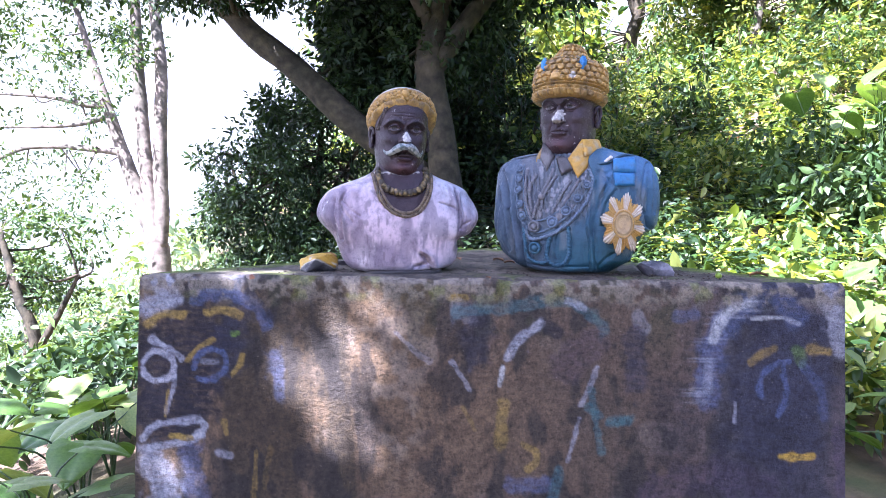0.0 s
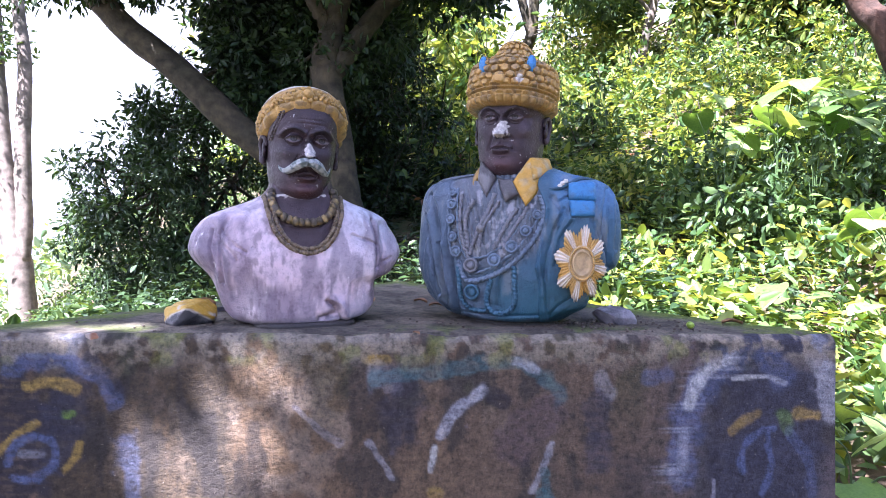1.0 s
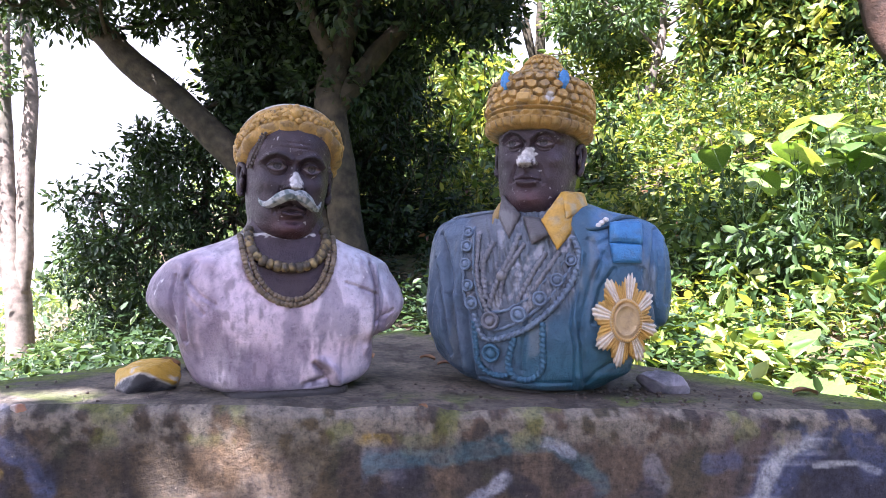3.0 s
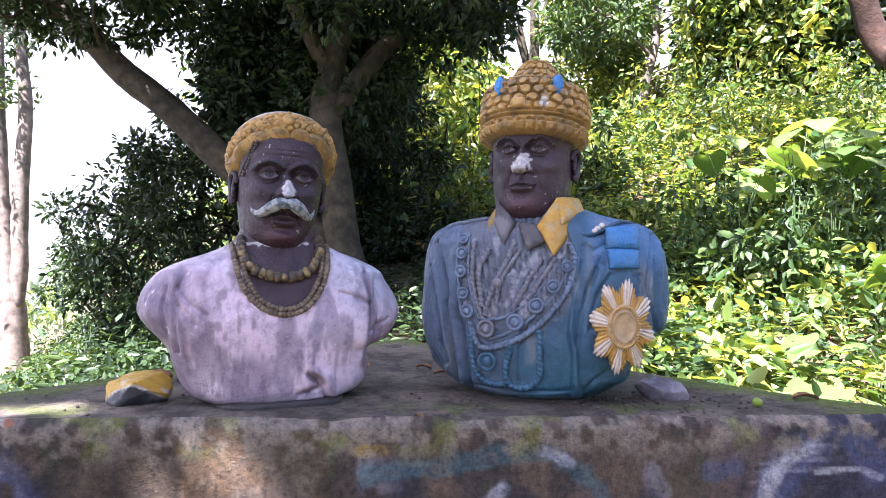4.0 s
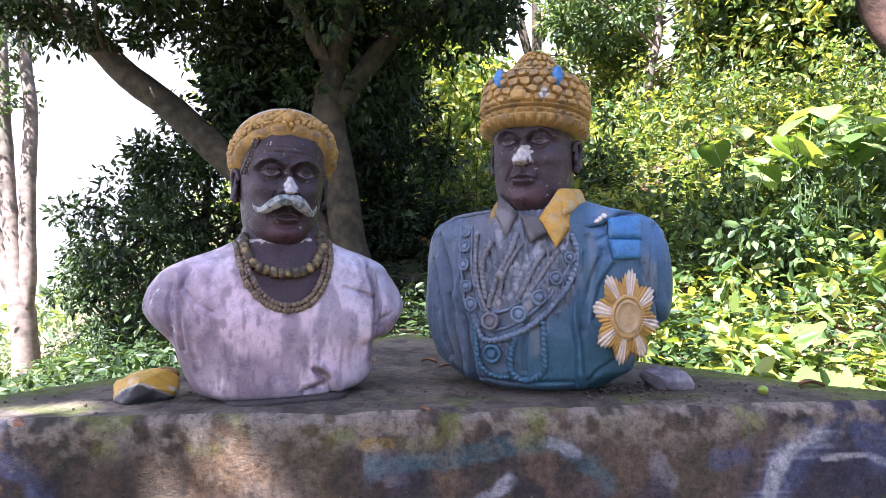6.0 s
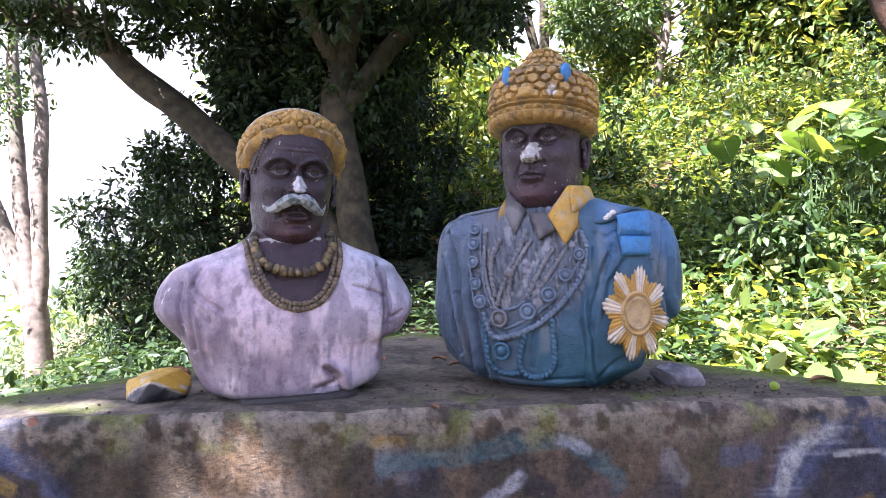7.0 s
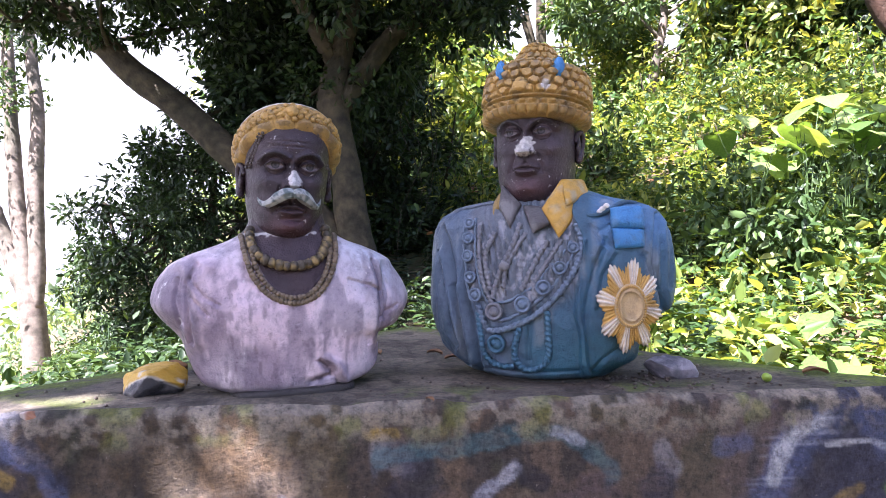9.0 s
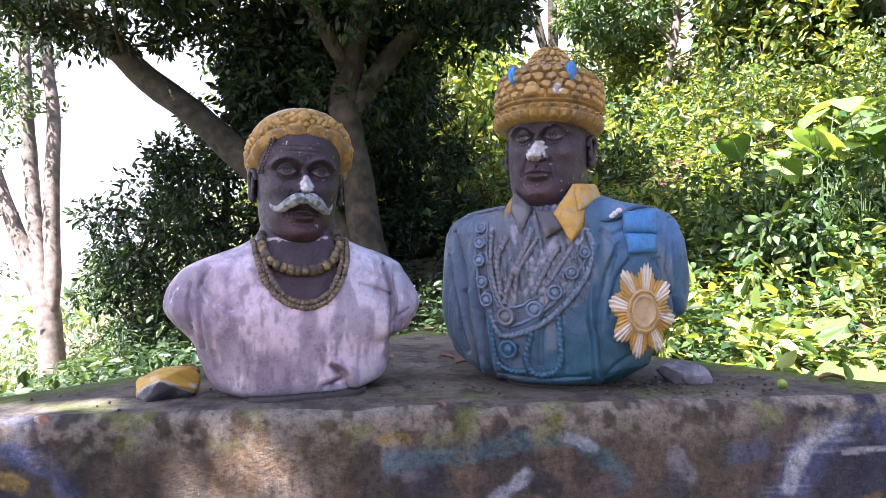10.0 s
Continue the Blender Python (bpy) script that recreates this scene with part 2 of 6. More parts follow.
def mural(p):
    """Paint on the front face: bare and mouldy concrete, then brush strokes worn thin."""
    x, z = p[:, 0], p[:, 2]
    flat = np.c_[x, np.zeros(len(x)), z]
    streak = fbm(flat * (1, 1, 0.16), 9, 5, 101)
    cloud = fbm(flat, 3.2, 4, 102)
    grain = fbm(flat, 34, 4, 103)
    DARK, NAVY, BLUE = (0.022, 0.020, 0.032), (0.026, 0.030, 0.065), (0.10, 0.14, 0.30)
    PALE, WHITE_P, OCHRE = (0.42, 0.44, 0.54), (0.58, 0.60, 0.64), (0.36, 0.25, 0.055)
    TEAL, GREEN, VIOLET, GOLD_P = (0.05, 0.17, 0.22), (0.14, 0.26, 0.03), (0.07, 0.05, 0.10), (0.52, 0.34, 0.05)
    col = np.tile((0.165, 0.112, 0.068), (len(x), 1))
    col = blend(col, (0.25, 0.195, 0.15), step(0.48, 0.62, cloud) * step(0.42, 0.6, fbm(flat, 20, 4, 104)) * 0.9)
    col = blend(col, (0.045, 0.034, 0.022), step(0.45, 0.60, streak) * 0.85)
    col = blend(col, (0.055, 0.050, 0.052), step(-0.25, 0.35, x + 0.5 * (cloud - 0.5)) * (0.45 + 0.35 * step(0.4, 0.6, streak)))
    col = blend(col, (0.050, 0.050, 0.085), step(0.45, 0.95, x) * 0.6)
    col = blend(col, (0.026, 0.024, 0.026), step(0.52, 0.64, fbm(flat * (1, 1, 0.5), 17, 5, 106)) * 0.7)
    col = blend(col, (0.045, 0.052, 0.022), step(0.55, 0.66, fbm(flat, 11, 4, 105)) * step(0.75, 1.0, z) * 0.5)

    def stroke(pts, width, colour, alpha):
        nonlocal col
        reach = 3 * width
        q = np.asarray(pts)
        k = np.nonzero((x > q[:, 0].min() - reach) & (x < q[:, 0].max() + reach) & (z > q[:, 1].min() - reach) & (z < q[:, 1].max() + reach))[0]
        line = [tuple(t) for t in spline(q, 12)]
        warp = 0.012 * (fbm(flat[k], 30, 3, 107)[:, None] - 0.5) * np.array([[1, 0.7]])
        w = along(x[k] + warp[:, 0], z[k] + warp[:, 1], line, width * 1.05)
        w = step(0.22, 0.66, w + 0.95 * (grain[k] - 0.5)) * alpha * (0.68 + 0.32 * step(0.36, 0.56, fbm(flat[k] * (1, 1, 3.5), 40, 3, 108)))
        col[k] = blend(col[k], colour, w)
    stroke([(-0.925, 0.923), (-0.911, 0.778), (-0.95, 0.668), (-0.988, 0.612)], 0.1138, DARK, 0.95)
    stroke([(-1.037, 0.866), (-1.033, 0.666)], 0.0525, DARK, 0.9)
    stroke([(-0.762, 0.926), (-0.801, 0.781)], 0.0525, NAVY, 0.6)
    stroke([(-1.005, 1.02), (-0.979, 0.976), (-1.049, 0.947)], 0.0394, PALE, 0.85)
    stroke([(-0.896, 1.022), (-0.76, 1.033)], 0.0227, PALE, 0.45)
    stroke([(-1.05, 0.899), (-0.998, 0.929), (-0.934, 0.93)], 0.0149, OCHRE, 0.9)
    stroke([(-0.861, 0.938), (-0.807, 0.945), (-0.753, 0.926)], 0.014, OCHRE, 0.85)
    stroke([(-0.897, 0.973), (-0.815, 0.993), (-0.725, 0.971), (-0.663, 0.901)], 0.0192, BLUE, 0.55)
    stroke([(-0.725, 0.998), (-0.663, 0.927)], 0.0175, NAVY, 0.6)
    stroke([(-1.041, 0.848), (-0.992, 0.827), (-0.943, 0.787)], 0.0096, PALE, 0.8)
    stroke([(-0.925, 0.783), (-0.888, 0.824), (-0.836, 0.852)], 0.0088, OCHRE, 0.75)
    stroke([(-1.067, 0.775), (-1.042, 0.805), (-1.001, 0.809), (-0.966, 0.777), (-0.976, 0.731), (-1.017, 0.716), (-1.055, 0.724), (-1.067, 0.757)], 0.0105, PALE, 0.85)
    stroke([(-0.902, 0.76), (-0.888, 0.801), (-0.846, 0.82), (-0.801, 0.803), (-0.805, 0.754), (-0.848, 0.722), (-0.89, 0.728)], 0.0114, BLUE, 0.75)
    stroke([(-0.874, 0.779), (-0.828, 0.78)], 0.0105, PALE, 0.4)
    stroke([(-0.963, 0.75), (-0.972, 0.686), (-0.994, 0.615)], 0.007, PALE, 0.6)
    stroke([(-0.986, 0.685), (-0.996, 0.602)], 0.0053, OCHRE, 0.6)
    stroke([(-1.074, 0.526), (-1.036, 0.57), (-0.971, 0.584), (-0.897, 0.592), (-0.87, 0.569), (-0.907, 0.531), (-0.982, 0.51), (-1.047, 0.499)], 0.0123, PALE, 0.8)
    stroke([(-0.981, 0.538), (-0.917, 0.532)], 0.0096, OCHRE, 0.95)
    stroke([(-1.048, 0.461), (-1.013, 0.388), (-0.996, 0.328)], 0.0525, PALE, 0.7)
    stroke([(-0.918, 0.484), (-0.903, 0.331)], 0.0394, BLUE, 0.45)
    stroke([(-0.825, 0.487), (-0.789, 0.479)], 0.014, PALE, 0.5)
    stroke([(-0.78, 0.741), (-0.756, 0.773), (-0.743, 0.804)], 0.0088, OCHRE, 0.8)
    stroke([(-0.809, 0.589), (-0.8, 0.552)], 0.0079, OCHRE, 0.6)
    stroke([(-0.77, 0.872), (-0.756, 0.876)], 0.0088, GREEN, 0.8)
    stroke([(-0.643, 0.802), (-0.633, 0.739), (-0.627, 0.676)], 0.021, BLUE, 0.4)
    stroke([(-0.706, 0.491), (-0.714, 0.342)], 0.0079, OCHRE, 0.4)
    stroke([(-0.66, 0.51), (-0.68, 0.38)], 0.0105, OCHRE, 0.2)
    stroke([(-0.099, 0.999), (-0.047, 0.996)], 0.014, OCHRE, 0.75)
    stroke([(-0.064, 0.965), (-0.037, 0.939)], 0.0298, PALE, 0.3)
    stroke([(-0.003, 0.966), (-0.01, 0.834)], 0.0525, NAVY, 0.5)
    stroke([(-0.088, 0.797), (-0.035, 0.709)], 0.0079, PALE, 0.4)
    stroke([(-0.052, 0.655), (-0.016, 0.584)], 0.0079, OCHRE, 0.3)
    stroke([(-0.072, 0.95), (0.083, 0.967), (0.228, 0.991), (0.322, 0.959), (0.374, 0.903)], 0.0192, TEAL, 0.45)
    stroke([(0.262, 0.988), (0.313, 0.971)], 0.0123, PALE, 0.6)
    stroke([(0.178, 0.917), (0.119, 0.872), (0.08, 0.809)], 0.014, PALE, 0.75)
    stroke([(0.068, 0.783), (0.059, 0.729)], 0.0079, WHITE_P, 0.8)
    stroke([(0.207, 0.908), (0.23, 0.891)], 0.021, DARK, 0.8)
    stroke([(0.352, 0.789), (0.328, 0.718), (0.308, 0.673)], 0.0088, PALE, 0.55)
    stroke([(0.302, 0.629), (0.287, 0.548), (0.269, 0.494)], 0.007, PALE, 0.5)
    stroke([(0.336, 0.718), (0.356, 0.612), (0.375, 0.524)], 0.0123, TEAL, 0.5)
    stroke([(0.399, 0.623), (0.45, 0.629)], 0.0192, TEAL, 0.6)
    stroke([(0.329, 0.665), (0.364, 0.639)], 0.014, TEAL, 0.5)
    stroke([(0.073, 0.667), (0.068, 0.541)], 0.0192, OCHRE, 0.55)
    stroke([(0.133, 0.543), (0.173, 0.527), (0.177, 0.491), (0.152, 0.463)], 0.0114, OCHRE, 0.6)
    stroke([(0.1, 0.407), (0.196, 0.419)], 0.0262, BLUE, 0.5)
    stroke([(0.247, 0.466), (0.223, 0.374)], 0.014, TEAL, 0.5)
    stroke([(0.805, 0.997), (0.741, 0.953), (0.701, 0.875), (0.684, 0.788), (0.684, 0.709)], 0.0403, BLUE, 0.6)
    stroke([(0.805, 0.997), (0.756, 0.979), (0.716, 0.935), (0.697, 0.883)], 0.0175, WHITE_P, 0.65)
    stroke([(0.689, 0.797), (0.683, 0.727)], 0.0158, PALE, 0.4)
    stroke([(0.921, 0.956), (0.912, 0.802), (0.887, 0.627)], 0.1487, NAVY, 0.6)
    stroke([(0.807, 0.946), (0.889, 0.951), (0.947, 0.936)], 0.0061, WHITE_P, 0.6)
    stroke([(0.894, 1.007), (0.938, 0.957)], 0.035, BLUE, 0.4)
    stroke([(0.809, 0.812), (0.836, 0.838), (0.874, 0.856)], 0.014, OCHRE, 0.6)
    stroke([(0.988, 0.858), (1.033, 0.853)], 0.0158, OCHRE, 0.75)
    stroke([(0.943, 0.854), (0.953, 0.82)], 0.0175, GREEN, 0.4)
    stroke([(1.019, 1.034), (1.048, 0.959), (1.073, 0.857)], 0.0315, PALE, 0.6)
    stroke([(0.842, 0.713), (0.84, 0.766), (0.879, 0.81), (0.92, 0.819)], 0.0096, BLUE, 0.7)
    stroke([(0.904, 0.802), (0.916, 0.715), (0.895, 0.654)], 0.0088, BLUE, 0.6)
    stroke([(0.961, 0.812), (1.014, 0.735), (1.027, 0.649)], 0.014, BLUE, 0.35)
    stroke([(0.909, 0.53), (0.955, 0.527), (1.0, 0.532)], 0.0105, GOLD_P, 1.0)
    stroke([(0.591, 0.95), (0.632, 0.96)], 0.0227, BLUE, 0.45)
    stroke([(0.474, 0.948), (0.492, 0.914)], 0.021, PALE, 0.3)
    stroke([(0.542, 0.404), (0.71, 0.463), (0.863, 0.432)], 0.0525, VIOLET, 0.4)
    stroke([(0.765, 0.685), (0.769, 0.633)], 0.0061, PALE, 0.6)
    stroke([(0.459, 0.879), (0.48, 0.739)], 0.035, NAVY, 0.6)
    stroke([(0.566, 0.706), (0.606, 0.531)], 0.07, DARK, 0.5)
    stroke([(0.341, 0.876), (0.258, 0.787)], 0.0525, VIOLET, 0.3)
    stroke([(1.07, 0.615), (1.098, 0.405)], 0.0219, VIOLET, 0.5)
    stroke([(-0.264, 0.882), (-0.158, 0.795)], 0.0088, PALE, 0.3)
    # fine bristle lines in the blue arc
    arc = along(x, z, [(0.80, 1.0), (0.73, 0.95), (0.68, 0.86), (0.655, 0.72)], 0.035)
    col = blend(col, PALE, arc * step(0.55, 0.75, fbm(flat * (0.12, 1, 3.0), 60, 2, 109)) * 0.6)
    # pale crumbling edge and moss under the rim
    rim = step(TOP - 0.10, TOP - 0.02, z + 0.06 * (fbm(flat, 16, 4, 110) - 0.5))
    col = blend(col, (0.25, 0.22, 0.18), rim * step(0.40, 0.54, fbm(flat, 38, 4, 111)) * 0.95)
    col = blend(col, (0.17, 0.20, 0.03), rim * step(0.68, 0.76, fbm(flat, 14, 4, 112)) * 0.5)
    return col


def slab_paint(p):
    """Paint of the top: worn grey-brown concrete, moss along the rims."""
    x, y = p[:, 0], p[:, 1]
    a, b = fbm(p, 5, 4, 121), fbm(p, 26, 4, 122)
    col = np.tile((0.115, 0.100, 0.082), (len(x), 1))
    col = blend(col, (0.20, 0.17, 0.135), step(0.45, 0.65, a) * 0.8)
    col = blend(col, (0.045, 0.038, 0.030), step(0.50, 0.66, b) * 0.8)
    # Brown soil beside the crowned bust, with the bust's shadow painted in.
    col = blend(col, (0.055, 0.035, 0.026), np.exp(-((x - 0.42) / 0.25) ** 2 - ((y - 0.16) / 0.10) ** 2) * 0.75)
    left, right = (x + WIDE) * 0.714 - y * 0.70, (WIDE - x) * 0.714 - y * 0.70
    side = np.minimum(left, right)
    moss = step(0.11, 0.02, side + 0.10 * (a - 0.5)) * step(0.34, 0.52, b + 0.25 * (a - 0.5) + 0.1 * step(0.6, 0.9, np.abs(x)))
    col = blend(col, (0.115, 0.16, 0.018), moss)
    spots = step(0.60, 0.68, fbm(p, 9, 4, 125)) * step(0.16, 0.05, y)
    col = blend(col, (0.10, 0.13, 0.02), spots * 0.8)
    return col


def pedestal():
    base = empty("pedestal", (0, 0, 0), "weathered three-cornered concrete pedestal with a faded painted mural", "pedestal")
    nx, nz = 500, 240
    s, t = np.meshgrid(np.linspace(0, 1, nx), np.linspace(0, 1, nz))
    s, t = s.ravel(), t.ravel()
    low = -0.15
    z = TOP + (low - TOP) * t
    half = WIDE + 0.055 * t
    x = (2 * s - 1) * half
    flat = np.c_[x, np.zeros(len(x)), z]
    worn = fbm(flat, 9, 4, 130) - 0.5
    y = -0.010 * t * 2 + 0.006 * worn + 0.003 * (fbm(flat, 45, 3, 131) - 0.5)
    lip = np.clip((z - (TOP - 0.022)) / 0.022, 0, 1)
    y += 0.020 * lip ** 2.5 + 0.014 * lip * np.maximum(0, fbm(flat, 22, 3, 133) - 0.5) * 2
    z -= 0.012 * lip * np.maximum(0, fbm(flat, 13, 3, 132) - 0.52) * 3
    p = np.c_[x, y, z]
    i = (np.arange(nz - 1)[:, None] * nx + np.arange(nx - 1)[None]).ravel()
    f = np.c_[i, i + nx, i + nx + 1, i + 1]
    mesh_object("front_face", p, f, concrete, base, True, mural(p), label="front face with worn blue, white and ochre mural")
    rim = p[:nx]
    # top: rows shrinking towards the back corner
    rows, cols = 110, nx
    u = np.linspace(0, 1, rows) ** 1.15
    X = rim[None, :, 0] * (1 - u[:, None]) + 0.015 * u[:, None]
    Y = rim[None, :, 1] * (1 - u[:, None]) + DEEP * u[:, None]
    q = np.c_[X.ravel(), Y.ravel(), np.zeros(rows * cols)]
    lift = 0.004 * (fbm(q, 14, 4, 140) - 0.5) + 0.006 * (fbm(q, 3, 3, 141) - 0.5)
    Z = rim[None, :, 2] * np.exp(-u[:, None] * 60) + (TOP + lift.reshape(rows, cols)) * (1 - np.exp(-u[:, None] * 60))
    q[:, 2] = Z.ravel()
    i = (np.arange(rows - 1)[:, None] * cols + np.arange(cols - 1)[None]).ravel()
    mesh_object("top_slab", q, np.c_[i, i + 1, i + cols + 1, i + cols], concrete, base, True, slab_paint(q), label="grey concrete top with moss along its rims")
    # two rear faces
    for name, (xa, ya), (xb, yb) in (("rear_face", (-WIDE, 0.012), (0.015, DEEP)), ("rear_face", (0.015, DEEP), (WIDE, 0.012))):
        k, m = 60, 40
        s, t = (g.ravel() for g in np.meshgrid(np.linspace(0, 1, k), np.linspace(0, 1, m)))
        out = np.array((yb - ya, -(xb - xa)))
        out = -out / np.linalg.norm(out)
        x = xa + (xb - xa) * s + 0.05 * t * out[0] * 0.6
        y = ya + (yb - ya) * s + 0.05 * t * out[1] * 0.6
        p = np.c_[x, y, TOP - 0.004 + (low - TOP) * t]
        i = (np.arange(m - 1)[:, None] * k + np.arange(k - 1)[None]).ravel()
        shade = blend(np.tile((0.12, 0.10, 0.08), (len(p), 1)), (0.04, 0.05, 0.02), step(0.4, 0.6, fbm(p, 5, 4, 150)))
        mesh_object(name, p, np.c_[i, i + 1, i + k + 1, i + k], concrete, base, True, shade)


# rows of a bust's trunk: z, width to its right hand (-x), width to its left hand (+x), front, back
CHEST_A = [(0.004, .140, .112, .100, .07), (.009, .158, .142, .110, .074), (.020, .176, .166, .115, .078), (.04, .190, .184, .117, .08), (.076, .204, .194, .118, .085), (.103, .216, .200, .119, .085), (.120, .227, .236, .119, .085), (.135, .240, .249, .119, .085), (.152, .256, .260, .118, .085), (.168, .268, .267, .117, .085), (.184, .274, .267, .115, .085), (.202, .272, .261, .112, .085), (.222, .266, .252, .109, .085), (.245, .252, .236, .104, .085), (.264, .232, .217, .099, .085), (.281, .198, .186, .091, .082), (.293, .164, .158, .085, .08), (.304, .134, .128, .079, .078), (.318, .104, .100, .074, .078), (.338, .084, .082, .069, .078), (.38, .074, .072, .066, .075)]
CHEST_B = [(0.006, .150, .110, .112, .08), (.012, .172, .128, .120, .085), (.030, .206, .158, .127, .09), (.048, .226, .186, .131, .092), (.075, .245, .194, .135, .095), (.10, .257, .204, .137, .098), (.124, .264, .222, .138, .1), (.140, .268, .240, .138, .1), (.149, .270, .256, .138, .1), (.165, .271, .266, .138, .1), (.20, .272, .271, .137, .1), (.240, .272, .273, .133, .1), (.280, .270, .271, .128, .1), (.310, .265, .266, .122, .1), (.335, .256, .256, .115, .098), (.352, .245, .245, .108, .098), (.364, .228, .236, .102, .095), (.374, .196, .216, .096, .09), (.384, .150, .182, .089, .085), (.396, .110, .128, .082, .08), (.410, .082, .084, .072, .075), (.425, .068, .068, .062, .07), (.435, .060, .060, .055, .06)]
HEAD_A = [(.300, .046, .046, .040, .07), (.312, .056, .056, .074, .075), (.324, .064, .063, .088, .078), (.340, .071, .069, .093, .08), (.366, .078, .076, .094, .085), (.405, .084, .082, .092, .09), (.445, .087, .086, .090, .1), (.485, .088, .087, .091, .105), (.52, .085, .085, .089, .1), (.55, .077, .077, .078, .08), (.575, .058, .058, .055, .05), (.588, .024, .024, .02, .02)]
HEAD_B = [(.372, .048, .048, .045, .07), (.384, .060, .060, .078, .075), (.398, .071, .069, .092, .08), (.420, .080, .077, .096, .085), (.447, .086, .082, .094, .09), (.49, .090, .086, .092, .1), (.54, .090, .087, .092, .105), (.58, .088, .086, .09, .105), (.62, .07, .07, .07, .09), (.64, .03, .03, .03, .03)]
PLACE_A = (-0.275, 0.205, 17.0)
PLACE_B = (0.305, 0.245, -18.0)


# ---- statues: each one painted cast mesh ----
class Clay:
    """Gathers pieces into one mesh with a paint colour at every vertex."""

    def __init__(self):
        self.v, self.f, self.c, self.n = [], [], [], 0

    def add(self, verts, faces, colour):
        verts = np.asarray(verts, float)
        colour = np.asarray(colour, float)
        if colour.ndim == 1:
            colour = np.tile(colour, (len(verts), 1))
        self.v.append(verts)
        self.c.append(colour)
        self.f += [tuple(i + self.n for i in q) for q in faces]
        self.n += len(verts)

    def finish(self, name, mat, m, label):
        v, c = np.vstack(self.v), np.vstack(self.c)
        ob = mesh_object(name, v, self.f, mat, None, True, c)
        ob.matrix_world = m
        return tagged(ob, label, "statue")


def interp(rows, z, k):
    r = np.array(rows)
    return np.interp(z, r[:, 0], r[:, k])


def half_width(rows, x, z):
    return np.where(np.asarray(x) < 0, interp(rows, z, 1), interp(rows, z, 2))


def surface(rows, x, z, n=2.4):
    """The front of a lofted form."""
    x, z = np.asarray(x, float), np.asarray(z, float)
    return -interp(rows, z, 3) * np.maximum(0, 1 - np.abs(x / half_width(rows, x, z)) ** n) ** (1 / n)


def face_normal(rows, x, z, n=2.4):
    e = 0.004
    sx = (surface(rows, x + e, z, n) - surface(rows, x - e, z, n)) / (2 * e)
    sz = (surface(rows, x, z + e, n) - surface(rows, x, z - e, n)) / (2 * e)
    return Vector((float(sx), -1.0, float(sz))).normalized()


def loft(rows, nz, nt, n=2.4, relief=None, even=0.65):
    """A closed loft through rows; relief(x, z, front, y) pushes the skin out along its normal."""
    r = np.array(rows)
    s = np.linspace(0, 1, nz)
    z = np.interp(s, np.linspace(0, 1, len(r)), r[:, 0]) * (1 - even) + (r[0, 0] + (r[-1, 0] - r[0, 0]) * s) * even
    kern = spline(np.c_[np.arange(len(r)), r], 600)
    left, right, fore, aft = (np.interp(z, kern[:, 1], kern[:, k])[:, None] for k in (2, 3, 4, 5))
    u = np.linspace(0, 2 * np.pi, nt, endpoint=False)
    phi = u - 0.4 * np.sin(u)
    sx, cy = np.sin(phi)[None], np.cos(phi)[None]
    wide = np.where(sx < 0, left, right)
    depth = np.where(cy > 0, fore, aft)
    X = wide * np.sign(sx) * np.abs(sx) ** (2 / n)
    Y = -depth * np.sign(cy) * np.abs(cy) ** (2 / n)
    Z = np.repeat(z[:, None], nt, axis=1)
    nx = np.sign(X) * np.abs(X / wide) ** (n - 1) / wide
    ny = np.sign(Y) * np.abs(Y / depth) ** (n - 1) / depth
    ln = np.hypot(nx, ny) + 1e-9
    x, y, zz = X.ravel(), Y.ravel(), Z.ravel()
    front = np.tile(step(-0.1, 0.35, cy[0]), nz)
    if relief is not None:
        d = relief(x, zz, front, y)
        x, y = x + d * (nx / ln).ravel(), y + d * (ny / ln).ravel()
    i = (np.arange(nz - 1)[:, None] * nt + np.arange(nt)[None]).ravel()
    j = (np.arange(nz - 1)[:, None] * nt + (np.arange(nt)[None] + 1) % nt).ravel()
    faces = [tuple(q) for q in np.c_[i, j, j + nt, i + nt].tolist()]
    faces += [tuple(range(nt))[::-1], tuple((nz - 1) * nt + k for k in range(nt))]
    return np.c_[x, y, zz], faces, front


def even_rows(rows):
    """Rows of a form that is as wide to either side: z, half width, front, back."""
    return [(z, w, w, f, b) for z, w, f, b in rows]


def scales(u, v, du, dv, jitter, seed):
    """Distance to the edge of the nearest cell of an uneven honeycomb, and the cell's own number (0 to 1)."""
    best, second, own = np.full(len(u), 9.0), np.full(len(u), 9.0), np.zeros(len(u))
    row = np.floor(v / dv).astype(np.int64)
    for dr in (-1, 0, 1):
        r = row + dr
        col = np.floor(u / du - 0.5 * (r % 2)).astype(np.int64)
        for dc in (-1, 0, 1):
            c = col + dc
            key = np.c_[c * 1.37, r * 2.11, np.full(len(u), seed * 3.3)]
            a, b = vnoise(key * 7.7, 5), vnoise(key * 9.1, 6)
            d = np.hypot((u - (c + 0.5 + 0.5 * (r % 2) + jitter * (a - 0.5)) * du) / du, (v - (r + 0.5 + jitter * (b - 0.5)) * dv) / dv)
            near = d < best
            second = np.where(near, best, np.minimum(second, d))
            own = np.where(near, a, own)
            best = np.where(near, d, best)
    return second - best, own


